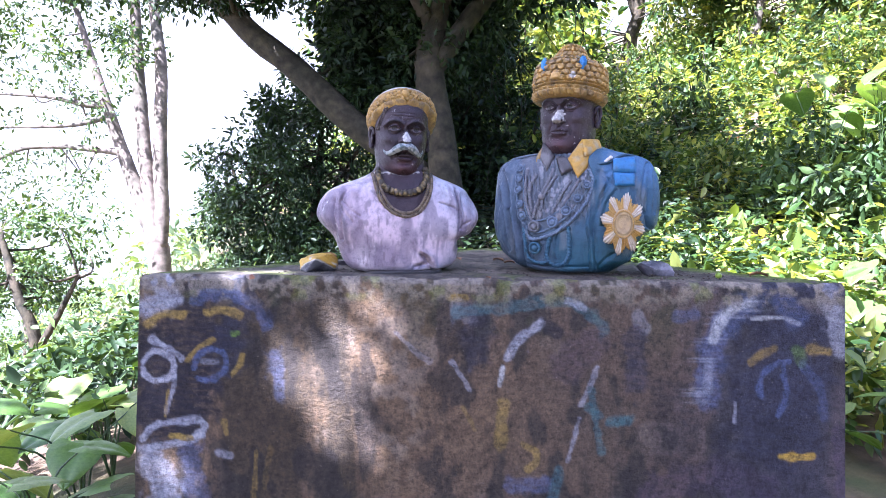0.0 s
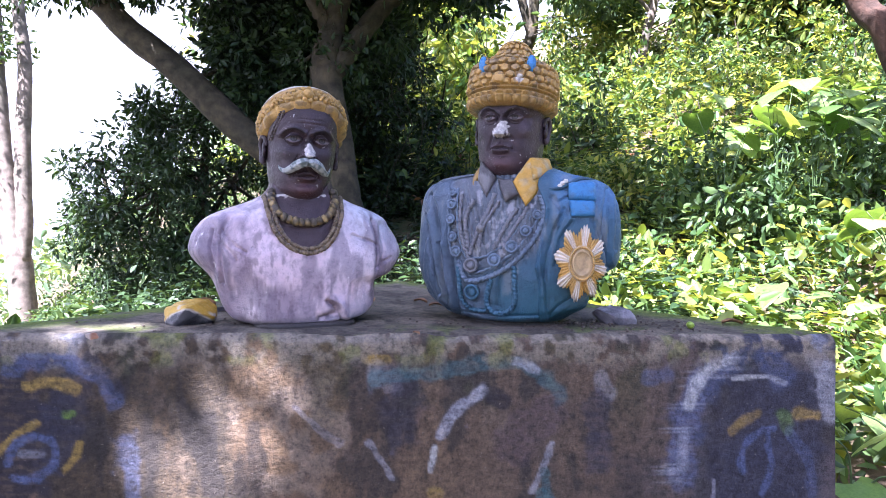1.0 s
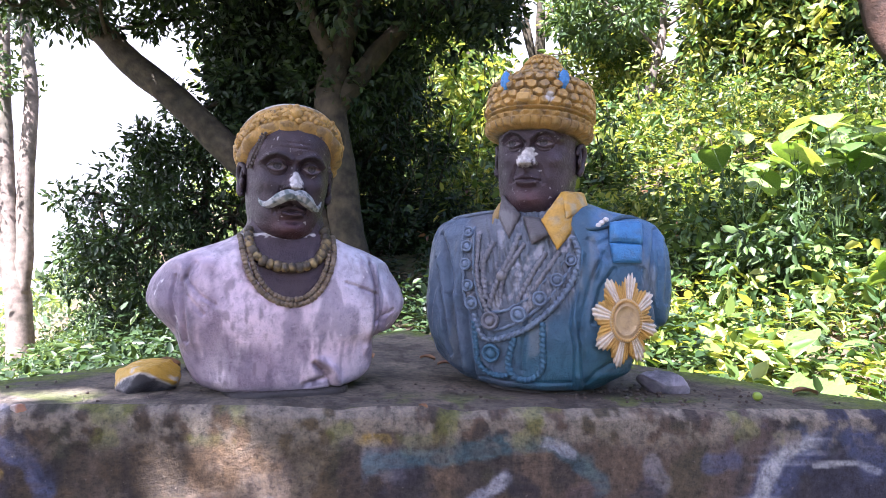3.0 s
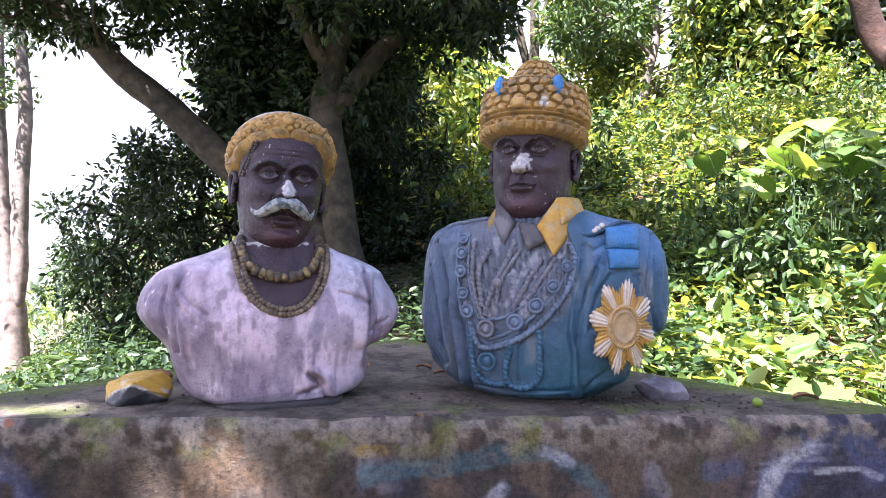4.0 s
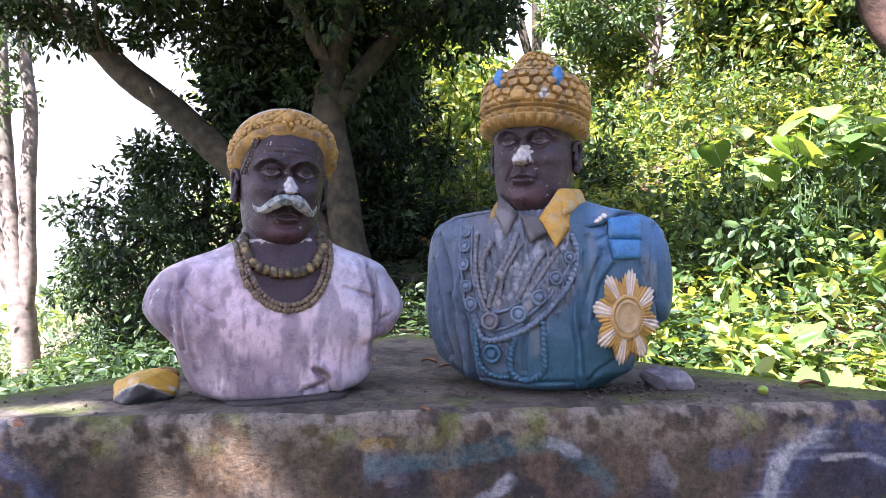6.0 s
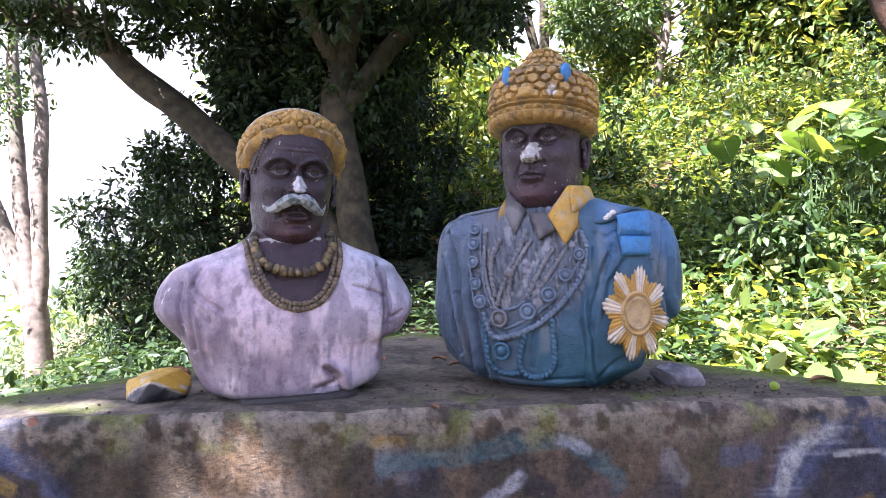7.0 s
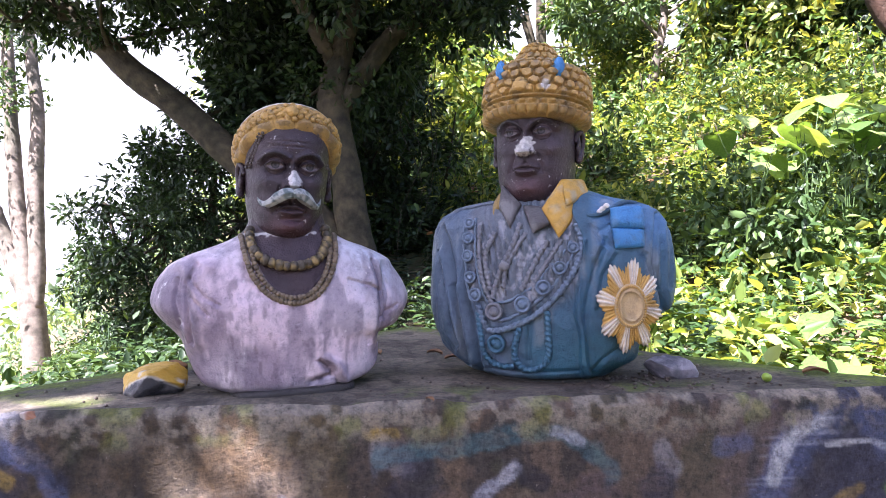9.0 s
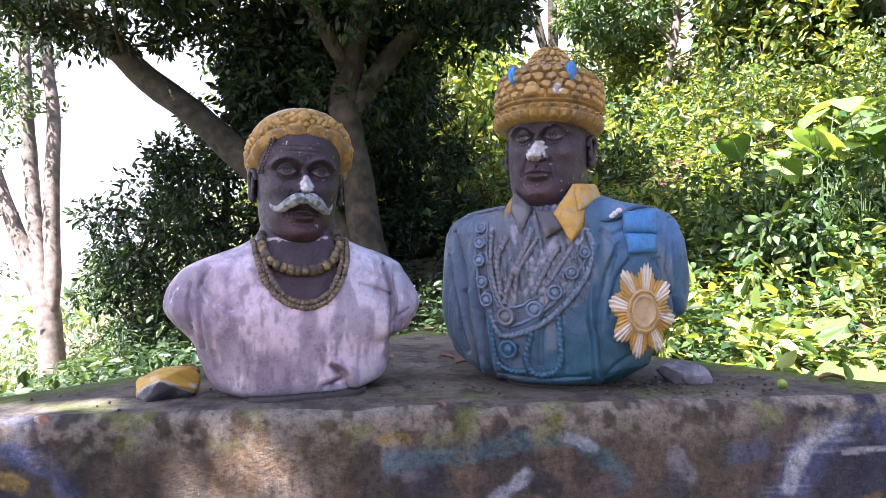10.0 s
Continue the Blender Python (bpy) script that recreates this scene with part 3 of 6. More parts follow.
def blob(at, radii, turn=None, nu=12, nv=8):
    """A small rounded lump; turn: a 3 x 3 matrix."""
    v, f = [], []
    for i in range(nv + 1):
        a = math.pi * i / nv
        for j in range(nu):
            b = 2 * math.pi * j / nu
            v.append((math.sin(a) * math.cos(b), math.sin(a) * math.sin(b), math.cos(a)))
    for i in range(nv):
        for j in range(nu):
            a, b = i * nu + j, i * nu + (j + 1) % nu
            f.append((a, a + nu, b + nu, b))
    v = np.array(v) * np.asarray(radii, float)
    if turn is not None:
        v = v @ np.array(turn).T
    return v + np.asarray(at, float), f


def frame_of(normal):
    """Columns: sideways, upwards, outwards."""
    w = Vector(normal).normalized()
    u = Vector((0, 0, 1)).cross(w).normalized()
    return np.array(Matrix((u, w.cross(u), w)).transposed())


def bulge(x, z, x0, z0, sx, sz, amp):
    return amp * np.exp(-((x - x0) / sx) ** 2 - ((z - z0) / sz) ** 2)


def along(x, z, pts, width):
    """Nearness (0 to 1) to a broken line in the x, z plane."""
    best = np.full(len(x), 9.0)
    for (xa, za), (xb, zb) in zip(pts[:-1], pts[1:]):
        dx, dz = xb - xa, zb - za
        t = np.clip(((x - xa) * dx + (z - za) * dz) / (dx * dx + dz * dz + 1e-12), 0, 1)
        best = np.minimum(best, np.hypot(x - xa - t * dx, z - za - t * dz))
    return np.exp(-(best / width) ** 2)


def rope(clay, rows, pts, r, colour, lift=0.75, twist=0.011, rng=None):
    """A twisted cord laid on the front of a form, through (x, z) points."""
    line = spline(np.asarray(pts, float), max(8, int(40 * len(pts))))
    y = surface(rows, line[:, 0], line[:, 1]) - lift * r
    p = np.c_[line[:, 0], y, line[:, 1]]
    length = np.r_[0, np.cumsum(np.linalg.norm(np.diff(p, axis=0), axis=1))]
    s = np.arange(0, length[-1], 0.0022)
    p = np.c_[[np.interp(s, length, p[:, k]) for k in range(3)]].T
    seg, v, f = 10, [], []
    for k in range(len(p)):
        d = p[min(k + 1, len(p) - 1)] - p[max(k - 1, 0)]
        d /= np.linalg.norm(d) + 1e-9
        u = np.cross(d, (0, -1, 0))
        u /= np.linalg.norm(u) + 1e-9
        w = np.cross(d, u)
        for j in range(seg):
            a = 2 * math.pi * j / seg
            rr = r * (1 + 0.22 * math.sin(2 * math.pi * s[k] / twist + a))
            v.append(p[k] + rr * (math.cos(a) * u + math.sin(a) * w))
    for k in range(len(p) - 1):
        for j in range(seg):
            a, b = k * seg + j, k * seg + (j + 1) % seg
            f.append((a, b, b + seg, a + seg))
    clay.add(v, f, colour)


def lathe(at, turn, profile, nt=28):
    """A turned disc: profile of (radius, outward)."""
    v = [(r * math.cos(2 * math.pi * j / nt), r * math.sin(2 * math.pi * j / nt), h) for r, h in profile for j in range(nt)]
    f = [(i * nt + j, i * nt + (j + 1) % nt, (i + 1) * nt + (j + 1) % nt, (i + 1) * nt + j) for i in range(len(profile) - 1) for j in range(nt)]
    f.append(tuple((len(profile) - 1) * nt + j for j in range(nt)))
    return np.array(v) @ np.array(turn).T + np.asarray(at, float), f


def flap(clay, corners, thick, colour, sag=0.0, cells=8, worn=None):
    """A thick four-cornered patch between corners a, b, c, d (round it)."""
    a, b, c, d = (np.array(p, float) for p in corners)
    out = np.cross(c - a, d - b)
    out /= np.linalg.norm(out)
    if out[1] > 0:
        out = -out
    n = cells + 1
    v, s = [], np.linspace(0, 1, n)
    for side in (0, 1):
        for i in s:
            for j in s:
                p = (a * (1 - i) + b * i) * (1 - j) + (d * (1 - i) + c * i) * j
                edge = 1 - (2 * i - 1) ** 8 * 0.5 - (2 * j - 1) ** 8 * 0.5
                v.append(p + out * (side * thick * edge + sag * math.sin(math.pi * i) * math.sin(math.pi * j)))
    f, k = [], n * n
    for i in range(cells):
        for j in range(cells):
            q = (i * n + j, i * n + j + 1, (i + 1) * n + j + 1, (i + 1) * n + j)
            f += [q[::-1], tuple(t + k for t in q)]
    rim = [j for j in range(n)] + [i * n + cells for i in range(1, n)] + [cells * n + j for j in range(cells - 1, -1, -1)] + [i * n for i in range(cells - 1, 0, -1)]
    f += [(rim[t], rim[(t + 1) % len(rim)], rim[(t + 1) % len(rim)] + k, rim[t] + k) for t in range(len(rim))]
    v = np.array(v)
    col = np.tile(np.asarray(colour, float), (len(v), 1))
    if worn is not None:
        w = step(0.5, 0.68, fbm(v, 60, 3, 5))[:, None]
        col = col * (1 - w) + np.asarray(worn) * w
    clay.add(v, f, col)


def blend(base, over, w):
    return base * (1 - w[:, None]) + np.asarray(over) * w[:, None]


statue_paint, nodes, links, bsdf = material("statue_paint")
att = nodes.new("ShaderNodeAttribute")
att.attribute_name = "paint"
n1 = noise_node(nodes, links, 45, 8, 0.7)
n2 = noise_node(nodes, links, 260, 4, 0.6)
grime = ramp(nodes, links, n1, ((0.3, (0.62, 0.62, 0.66)), (0.5, (1, 1, 1)), (0.72, (1.12, 1.1, 1.06))))
col = mix_colour(nodes, links, 1.0, att.outputs["Color"], grime, "MULTIPLY")
pits = ramp(nodes, links, n2, ((0.27, (0.5, 0.5, 0.5)), (0.36, (1, 1, 1))))
col = mix_colour(nodes, links, 1.0, col, pits, "MULTIPLY")
links.new(col, bsdf.inputs["Base Color"])
links.new(ramp(nodes, links, n1, ((0.3, (0.60, 0.60, 0.60)), (0.7, (0.27, 0.27, 0.27)))), bsdf.inputs["Roughness"])
hsum = nodes.new("ShaderNodeMath")
hsum.operation = "ADD"
links.new(n1, hsum.inputs[0])
links.new(n2, hsum.inputs[1])
bump(nodes, links, bsdf, hsum.outputs[0], 0.6, 0.005)

SKIN, LILAC, GOLD = np.array((0.036, 0.021, 0.027)), np.array((0.70, 0.56, 0.64)), np.array((0.45, 0.275, 0.07))
WHITE, JACKET, SILVER = np.array((0.62, 0.60, 0.58)), np.array((0.030, 0.088, 0.150)), np.array((0.13, 0.14, 0.165))


def face(clay, rows, eye_z, nose_z, mouth_z, chin_z, shift, bare, seed, stern=0.0, lid=0.0086, gaze=0.0008):
    """A modelled head, added to clay. shift moves and turns it."""
    ex = 0.035

    def relief(x, z, front, y):
        a = np.abs(x)
        q, h = (a - ex), (z - eye_z)
        fall = np.clip((eye_z + 0.004 - z) / (eye_z + 0.004 - nose_z), 0, 1)
        d = (0.004 + 0.018 * fall ** 1.25) * np.exp(-(x / (0.0065 + 0.0065 * fall)) ** 2) * step(nose_z - 0.013, nose_z - 0.003, z) * step(eye_z + 0.030, eye_z - 0.004, z)
        d += bulge(a, z, 0.0145, nose_z - 0.003, 0.0065, 0.0075, 0.011) + bulge(a, z, 0.0075, nose_z - 0.011, 0.004, 0.003, -0.008)
        d += bulge(a, z, ex - 0.002, eye_z + 0.001, 0.024, 0.017, -0.014) + bulge(a, z, 0.016, eye_z + 0.002, 0.008, 0.010, -0.005)
        d += 0.0125 * np.sqrt(np.maximum(0, 1 - (q / 0.0205) ** 2 - (h / 0.0165) ** 2))
        arch = np.maximum(0, 1 - (q / 0.0185) ** 2)
        near = step(0.021, 0.017, np.abs(q))
        d += 0.0048 * np.exp(-((h - lid * arch) / 0.0023) ** 2) * near + 0.0030 * np.exp(-((h + 0.86 * lid * arch) / 0.0022) ** 2) * near
        d -= 0.0030 * np.exp(-((h - lid * arch - 0.0055) / 0.0022) ** 2) * near + 0.0028 * np.exp(-((h + 0.86 * lid * arch + 0.006) / 0.003) ** 2) * near
        d += 0.0085 * along(a, z, [(0.010, eye_z + 0.016 - stern), (0.020, eye_z + 0.023 - 0.5 * stern), (0.036, eye_z + 0.0265), (0.052, eye_z + 0.021), (0.062, eye_z + 0.010)], 0.0068)
        d += bulge(x, z, 0, eye_z + 0.045, 0.045, 0.020, 0.004) - 0.0016 * np.exp(-(x / 0.035) ** 4) * (np.exp(-((z - eye_z - 0.040) / 0.0022) ** 2) + np.exp(-((z - eye_z - 0.050) / 0.0022) ** 2))
        d += bulge(a, z, 0.052, nose_z + 0.004, 0.020, 0.017, 0.0075) + bulge(a, z, 0.046, mouth_z + 0.004, 0.014, 0.018, 0.003)
        d -= 0.0040 * along(a, z, [(0.017, nose_z + 0.002), (0.026, nose_z - 0.012), (0.034, mouth_z + 0.004), (0.036, mouth_z - 0.008)], 0.0042)
        d -= bulge(x, z, 0, mouth_z + 0.015, 0.0035, 0.006, 0.003)
        d += 0.0052 * along(x, z, [(-0.025, mouth_z - 0.001), (-0.007, mouth_z + 0.0068), (0, mouth_z + 0.0055), (0.007, mouth_z + 0.0068), (0.025, mouth_z - 0.001)], 0.0050)
        d += 0.0064 * along(x, z, [(-0.018, mouth_z - 0.0065), (0, mouth_z - 0.0090), (0.018, mouth_z - 0.0065)], 0.0060)
        d -= 0.0036 * along(x, z, [(-0.029, mouth_z - 0.0042), (-0.012, mouth_z - 0.0004), (0, mouth_z - 0.0010), (0.012, mouth_z - 0.0004), (0.029, mouth_z - 0.0042)], 0.0020)
        d += bulge(a, z, 0.029, mouth_z - 0.002, 0.004, 0.006, -0.0035)
        d += bulge(x, z, 0, mouth_z - 0.021, 0.020, 0.006, -0.0055) + bulge(x, z, 0, chin_z, 0.022, 0.013, 0.0095)
        grain = fbm(np.c_[x, y, z], 60, 3, seed) - 0.5
        return 1.0 * d * front + 0.0012 * grain + 0.0030 * (fbm(np.c_[x, y, z], 14, 2, seed + 1) - 0.5)
    v, f, front = loft(rows, 260, 380, 2.25, relief, 0.9)
    x, z = v[:, 0], v[:, 2]
    a = np.abs(x)
    nz = fbm(v, 90, 4, seed + 3)
    col = np.tile(SKIN, (len(v), 1)) * (0.7 + 0.6 * fbm(v, 25, 3, seed))[:, None]
    col = blend(col, (0.085, 0.062, 0.075), step(0.55, 0.72, fbm(v, 38, 4, seed + 5)) * 0.5)
    col = blend(col, (0.085, 0.03, 0.035), front * np.exp(-((x / 0.045) ** 2 + ((z - chin_z - 0.004) / 0.02) ** 2)) * 0.7)
    q, h = a - ex, z - eye_z
    arch = np.maximum(0, 1 - (q / 0.0180) ** 2)
    inner = step(0.0, 0.0012, lid * arch - h) * step(0.0, 0.0012, h + 0.86 * lid * arch) * step(0.0185, 0.0172, np.abs(q)) * (front > 0.5)
    col = blend(col, (0.15, 0.125, 0.13), inner * 0.95)
    iris = np.hypot(x - np.sign(x) * ex - gaze, (h - 0.0022))
    col = blend(col, (0.012, 0.010, 0.011), step(0.0088, 0.0080, iris) * inner)
    col = blend(col, (0.060, 0.050, 0.053), step(0.0064, 0.0050, iris) * inner)
    col = blend(col, (0.010, 0.008, 0.009), step(0.0034, 0.0022, iris) * inner)
    rim = np.exp(-((h + 0.86 * lid * arch + 0.0012) / 0.0013) ** 2) * step(0.021, 0.017, np.abs(q)) * front
    col = blend(col, (0.17, 0.13, 0.14), 0.7 * rim * step(0.35, 0.55, nz))
    brow = along(a, z, [(0.013, eye_z + 0.0165 - stern), (0.022, eye_z + 0.0215 - 0.5 * stern), (0.036, eye_z + 0.0255), (0.050, eye_z + 0.0215), (0.060, eye_z + 0.012)], 0.0038) * front
    col = blend(col, (0.013, 0.010, 0.012), 0.75 * brow)
    (bx, bz, brx, brz) = bare
    w = np.clip((1.25 - np.hypot((x - bx) / brx, (z - bz) / brz) + 1.6 * (nz - 0.5)) * 5, 0, 1) * (front > 0.6)
    col = blend(col, WHITE * 0.95, w * (0.75 + 0.35 * step(0.4, 0.6, fbm(v, 150, 3, seed + 6))))
    chips = step(0.80, 0.83, fbm(v, 160, 2, seed + 8)) * front
    col = blend(col, WHITE * 0.6, chips * 0.8)
    clay.add(shift(v), f, col)
    for s in (-1, 1):
        w = float(half_width(rows, s, nose_z)) + 0.005
        mid = (eye_z + nose_z) / 2 - 0.008
        helix, ef = tube([(s * w, 0.000, mid - 0.034, 0.006), (s * (w + 0.004), 0.004, mid - 0.026, 0.0085), (s * (w + 0.006), 0.014, mid - 0.005, 0.0065), (s * (w + 0.009), 0.018, mid + 0.016, 0.0060), (s * (w + 0.007), 0.008, mid + 0.032, 0.0058), (s * (w + 0.001), -0.006, mid + 0.026, 0.0055), (s * (w - 0.002), -0.010, mid + 0.010, 0.004)], 40, 12, 0.10, 5)
        clay.add(shift(helix), ef, SKIN)
        ear, ef = blob((s * (w - 0.001), 0.008, mid), (0.007, 0.018, 0.030), Euler((0.15, 0, s * 0.35)).to_matrix(), 16, 12)
        clay.add(shift(ear), ef, SKIN * 0.8)
        fold, ef = blob((s * (w + 0.003), -0.006, mid - 0.006), (0.005, 0.006, 0.010), None, 12, 8)
        clay.add(shift(fold), ef, SKIN)


def turbaned_bust():
    clay = Clay()
    rows = CHEST_A

    def neck(x):
        return 0.186 + 0.128 * (np.abs(x) / 0.090) ** 2.6

    def relief(x, z, front, y):
        p = np.c_[x, y, z]
        d = 0.006 * (fbm(p, 7, 3, 1) - 0.5) + 0.005 * (fbm(p * (1, 1, 0.35), 26, 3, 2) - 0.5) + 0.0016 * (fbm(p, 90, 3, 3) - 0.5)
        d += 0.004 * step(0.0, 0.006, neck(x) - z) * front
        for s, pts in ((-1, [(-0.185, 0.262), (-0.207, 0.225), (-0.204, 0.16), (-0.198, 0.11)]), (1, [(0.165, 0.262), (0.178, 0.215), (0.18, 0.15), (0.178, 0.09)])):
            d -= 0.008 * along(x, z, pts, 0.0055) * front
            d += 0.006 * along(x, z, [(px - s * 0.016, pz) for px, pz in pts], 0.012) * front
        d -= 0.012 * step(0.0, 0.020, np.where(x < 0, -x - 0.204, x - 0.176)) * step(0.272, 0.245, z) * front
        for pts in ([(-0.200, 0.235), (-0.175, 0.20), (-0.150, 0.185)], [(-0.198, 0.20), (-0.170, 0.165)], [(-0.225, 0.235), (-0.232, 0.19), (-0.222, 0.15)], [(0.195, 0.235), (0.205, 0.19), (0.197, 0.14)], [(0.182, 0.14), (0.205, 0.155), (0.230, 0.165)]):
            d -= 0.0055 * along(x, z, pts, 0.0042) * front
        d += 0.004 * (np.abs(fbm(p * (1, 1, 0.45), 13, 3, 4) - 0.5) * -4 + 0.5) * front
        d -= 0.006 * along(x, z, [(0.11, 0.225), (0.15, 0.212), (0.178, 0.20)], 0.004) * front
        d -= 0.011 * along(x, z, [(0.046, 0.062), (0.068, 0.046), (0.082, 0.022), (0.088, 0.004)], 0.0055) * front
        d += 0.010 * along(x, z, [(0.060, 0.066), (0.084, 0.048), (0.098, 0.016)], 0.009) * front
        d -= 0.010 * along(x, z, [(0.03, 0.02), (0.07, 0.03)], 0.008) * front
        d += 0.006 * np.exp(-((np.abs(x) - 0.085) / 0.06) ** 2 - ((z - 0.16) / 0.05) ** 2) * front
        return d
    v, f, front = loft(rows, 240, 420, 2.8, relief)
    x, z = v[:, 0], v[:, 2]
    stain = fbm(v * (1, 1, 0.4), 14, 5, 11)
    soft = fbm(v, 6, 3, 12)
    col = np.tile(LILAC, (len(v), 1))
    col = blend(col, (0.70, 0.62, 0.68), step(0.45, 0.7, soft))
    col = blend(col, (0.50, 0.56, 0.68), step(0.02, 0.18, x) * step(0.1, 0.25, z) * 0.7)
    col = blend(col, (0.25, 0.19, 0.26), step(0.44, 0.68, stain) * 0.8)
    col = blend(col, (0.14, 0.105, 0.135), step(0.46, 0.72, fbm(v * (1, 1, 0.45), 110, 5, 25)) * step(0.38, 0.66, fbm(v * (1, 1, 0.6), 9, 4, 26)) * 0.6)
    col = blend(col, (0.12, 0.095, 0.12), step(0.46, 0.58, fbm(v * (1, 1, 0.5), 60, 4, 27)) * step(-0.165, -0.215, x) * step(0.27, 0.22, z) * 0.7)
    runs = fbm(v * (1, 1, 0.3), 30, 4, 23)
    col = blend(col, (0.22, 0.18, 0.24), step(0.46, 0.58, runs) * 0.6)
    # Shade in the arm creases, painted into the shirt's colour.
    crease_shade = np.maximum(along(x, z, [(-0.200, 0.255), (-0.203, 0.19), (-0.190, 0.12), (-0.178, 0.07)], 0.008), along(x, z, [(0.165, 0.275), (0.178, 0.21), (0.172, 0.14), (0.166, 0.07)], 0.007))
    col = blend(col, (0.17, 0.14, 0.19), crease_shade * (0.35 + 0.8 * fbm(v, 35, 3, 24)) * front)
    col = blend(col, (0.20, 0.16, 0.22), step(0.44, 0.54, fbm(v * (1, 1, 0.5), 24, 4, 15)) * np.exp(-((x + 0.215) / 0.05) ** 2 - ((z - 0.2) / 0.05) ** 2))
    col = blend(col, (0.17, 0.13, 0.17), along(x, z, [(0.030, 0.012), (0.062, 0.030), (0.080, 0.030), (0.055, 0.058)], 0.015) * step(0.4, 0.55, fbm(v, 40, 3, 16)) * 0.9)
    col = blend(col, (0.30, 0.27, 0.30), step(0.03, 0.0, z) * 0.8)
    col = blend(col, (0.80, 0.76, 0.78), step(0.80, 0.84, fbm(v, 70, 3, 18)) * 0.7)
    inside = step(0.0, 0.003, z - neck(x)) * front
    hood = np.maximum(inside, step(0.314, 0.320, z))
    col = blend(col, SKIN * 1.3, hood)
    ring = step(0.007, 0.003, np.abs(z - 0.322 + 0.022 * (fbm(v, 30, 3, 20) - 0.5))) * front * step(0.42, 0.48, fbm(v, 50, 3, 21))
    col = blend(col, WHITE * 0.8, ring)
    clay.add(v, f, col)
    plinth, pf, _ = loft(even_rows([(-0.010, .128, .128, .08), (0.004, .128, .128, .08), (0.010, .124, .122, .075), (0.013, .12, .09, .072)]), 8, 60, 5.0)
    clay.add(plinth, pf, (0.04, 0.035, 0.033))
    tip = np.array(Matrix.Rotation(radians(3.0), 3, "Y"))

    def nod(p):
        return (np.asarray(p, float) - (0.002, 0, 0.44)) @ tip.T + (0.002, 0, 0.44)
    face(clay, HEAD_A, 0.458, 0.421, 0.371, 0.334, nod, (0.005, 0.428, 0.011, 0.020), 31)
    # moustache
    for s in (-1, 1):
        mv, mf = tube([(0, -0.108, 0.400, 0.0080), (s * 0.012, -0.110, 0.401, 0.0108), (s * 0.027, -0.104, 0.393, 0.0105), (s * 0.041, -0.092, 0.383, 0.0082), (s * 0.052, -0.078, 0.379, 0.0058), (s * 0.060, -0.066, 0.386, 0.0038), (s * 0.064, -0.060, 0.397, 0.0020)], 46, 18, 0.12, 3)
        mid = spline([(0, -0.108, 0.400), (s * 0.027, -0.104, 0.393), (s * 0.052, -0.078, 0.379), (s * 0.064, -0.060, 0.397)], 46)
        mv += 0.0016 * np.sin(np.arange(len(mv)) % 18 * 2 * math.pi / 3 + np.repeat(np.arange(46), 18) * 0.12)[:, None] * (mv - np.repeat(mid, 18, axis=0)) / 0.009
        mv = nod(mv)
        g = step(0.45, 0.65, fbm(mv, 120, 3, 6))
        clay.add(mv, mf, blend(np.tile((0.40, 0.42, 0.41), (len(mv), 1)), (0.11, 0.15, 0.15), g))
    # turban, tilted back, with its modelled band
    tilt = np.array(Matrix.Rotation(radians(-36), 3, "X"))
    centre = np.array((0.007, 0.004, 0.480))

    def put(p):
        return np.asarray(p, float) @ tilt.T + centre

    def band(x, z, front, y):
        ang = np.arctan2(x, -y)
        edge, _ = scales(ang * 0.115, z, 0.0135, 0.0115, 0.7, 4)
        low = np.exp(-((z - 0.001) / 0.011) ** 2)
        lobes = np.abs(np.sin(ang * 7.5 + 0.5 * np.sin(ang * 3)))
        return 0.0085 * lobes ** 0.7 * low + 0.0065 * step(0.02, 0.42, edge) * step(0.011, 0.016, z) * step(0.046, 0.038, z) + 0.002 * (fbm(np.c_[x, y, z], 60, 3, 40) - 0.5)
    cap_rows = even_rows([(-0.012, .090, .094, .094), (-0.006, .100, .104, .106), (0.004, .105, .112, .112), (0.020, .108, .116, .114), (0.040, .108, .116, .114), (0.058, .106, .111, .108), (0.074, .094, .099, .095), (0.090, .076, .082, .07), (0.104, .052, .058, .045), (0.112, .02, .025, .02)])
    v, f, front = loft(cap_rows, 110, 420, 2.1, band)
    old = step(0.45, 0.62, fbm(v, 22, 4, 41))
    col = blend(np.tile(GOLD, (len(v), 1)), (0.24, 0.15, 0.05), old * 0.7)
    col = blend(col, (0.13, 0.095, 0.05), step(0.52, 0.64, fbm(v, 60, 4, 43)) * 0.6)
    col = blend(col, WHITE * 0.9, step(0.056, 0.062, v[:, 2] + 0.020 * (fbm(v, 40, 3, 42) - 0.5)))
    clay.add(put(v), f, col)

    def on_band(deg, h, r, lump=(1, 1, 1), shade=1.0, lift=0.0):
        a = radians(deg)
        hw, fr = interp(cap_rows, h, 1), interp(cap_rows, h, 3)
        k = 1 / math.sqrt((math.sin(a) / hw) ** 2 + (math.cos(a) / fr) ** 2) + lift
        t = np.array(Euler((0, 0, a)).to_matrix())
        bv, bf = blob((k * math.sin(a), -k * math.cos(a), h), (r * lump[0], r * lump[1], r * lump[2]), t, 10, 7)
        clay.add(put(bv), bf, GOLD * shade)
    rng = np.random.default_rng(8)
    for deg, big in ((-2, 0.0140), (-29, 0.0095), (27, 0.0095), (-54, 0.009), (52, 0.009), (-78, 0.008), (76, 0.008)):
        on_band(deg, 0.026, big, (1, 0.8, 1), 1.1, 0.005)
        for q in range(9):
            a = 2 * math.pi * q / 9
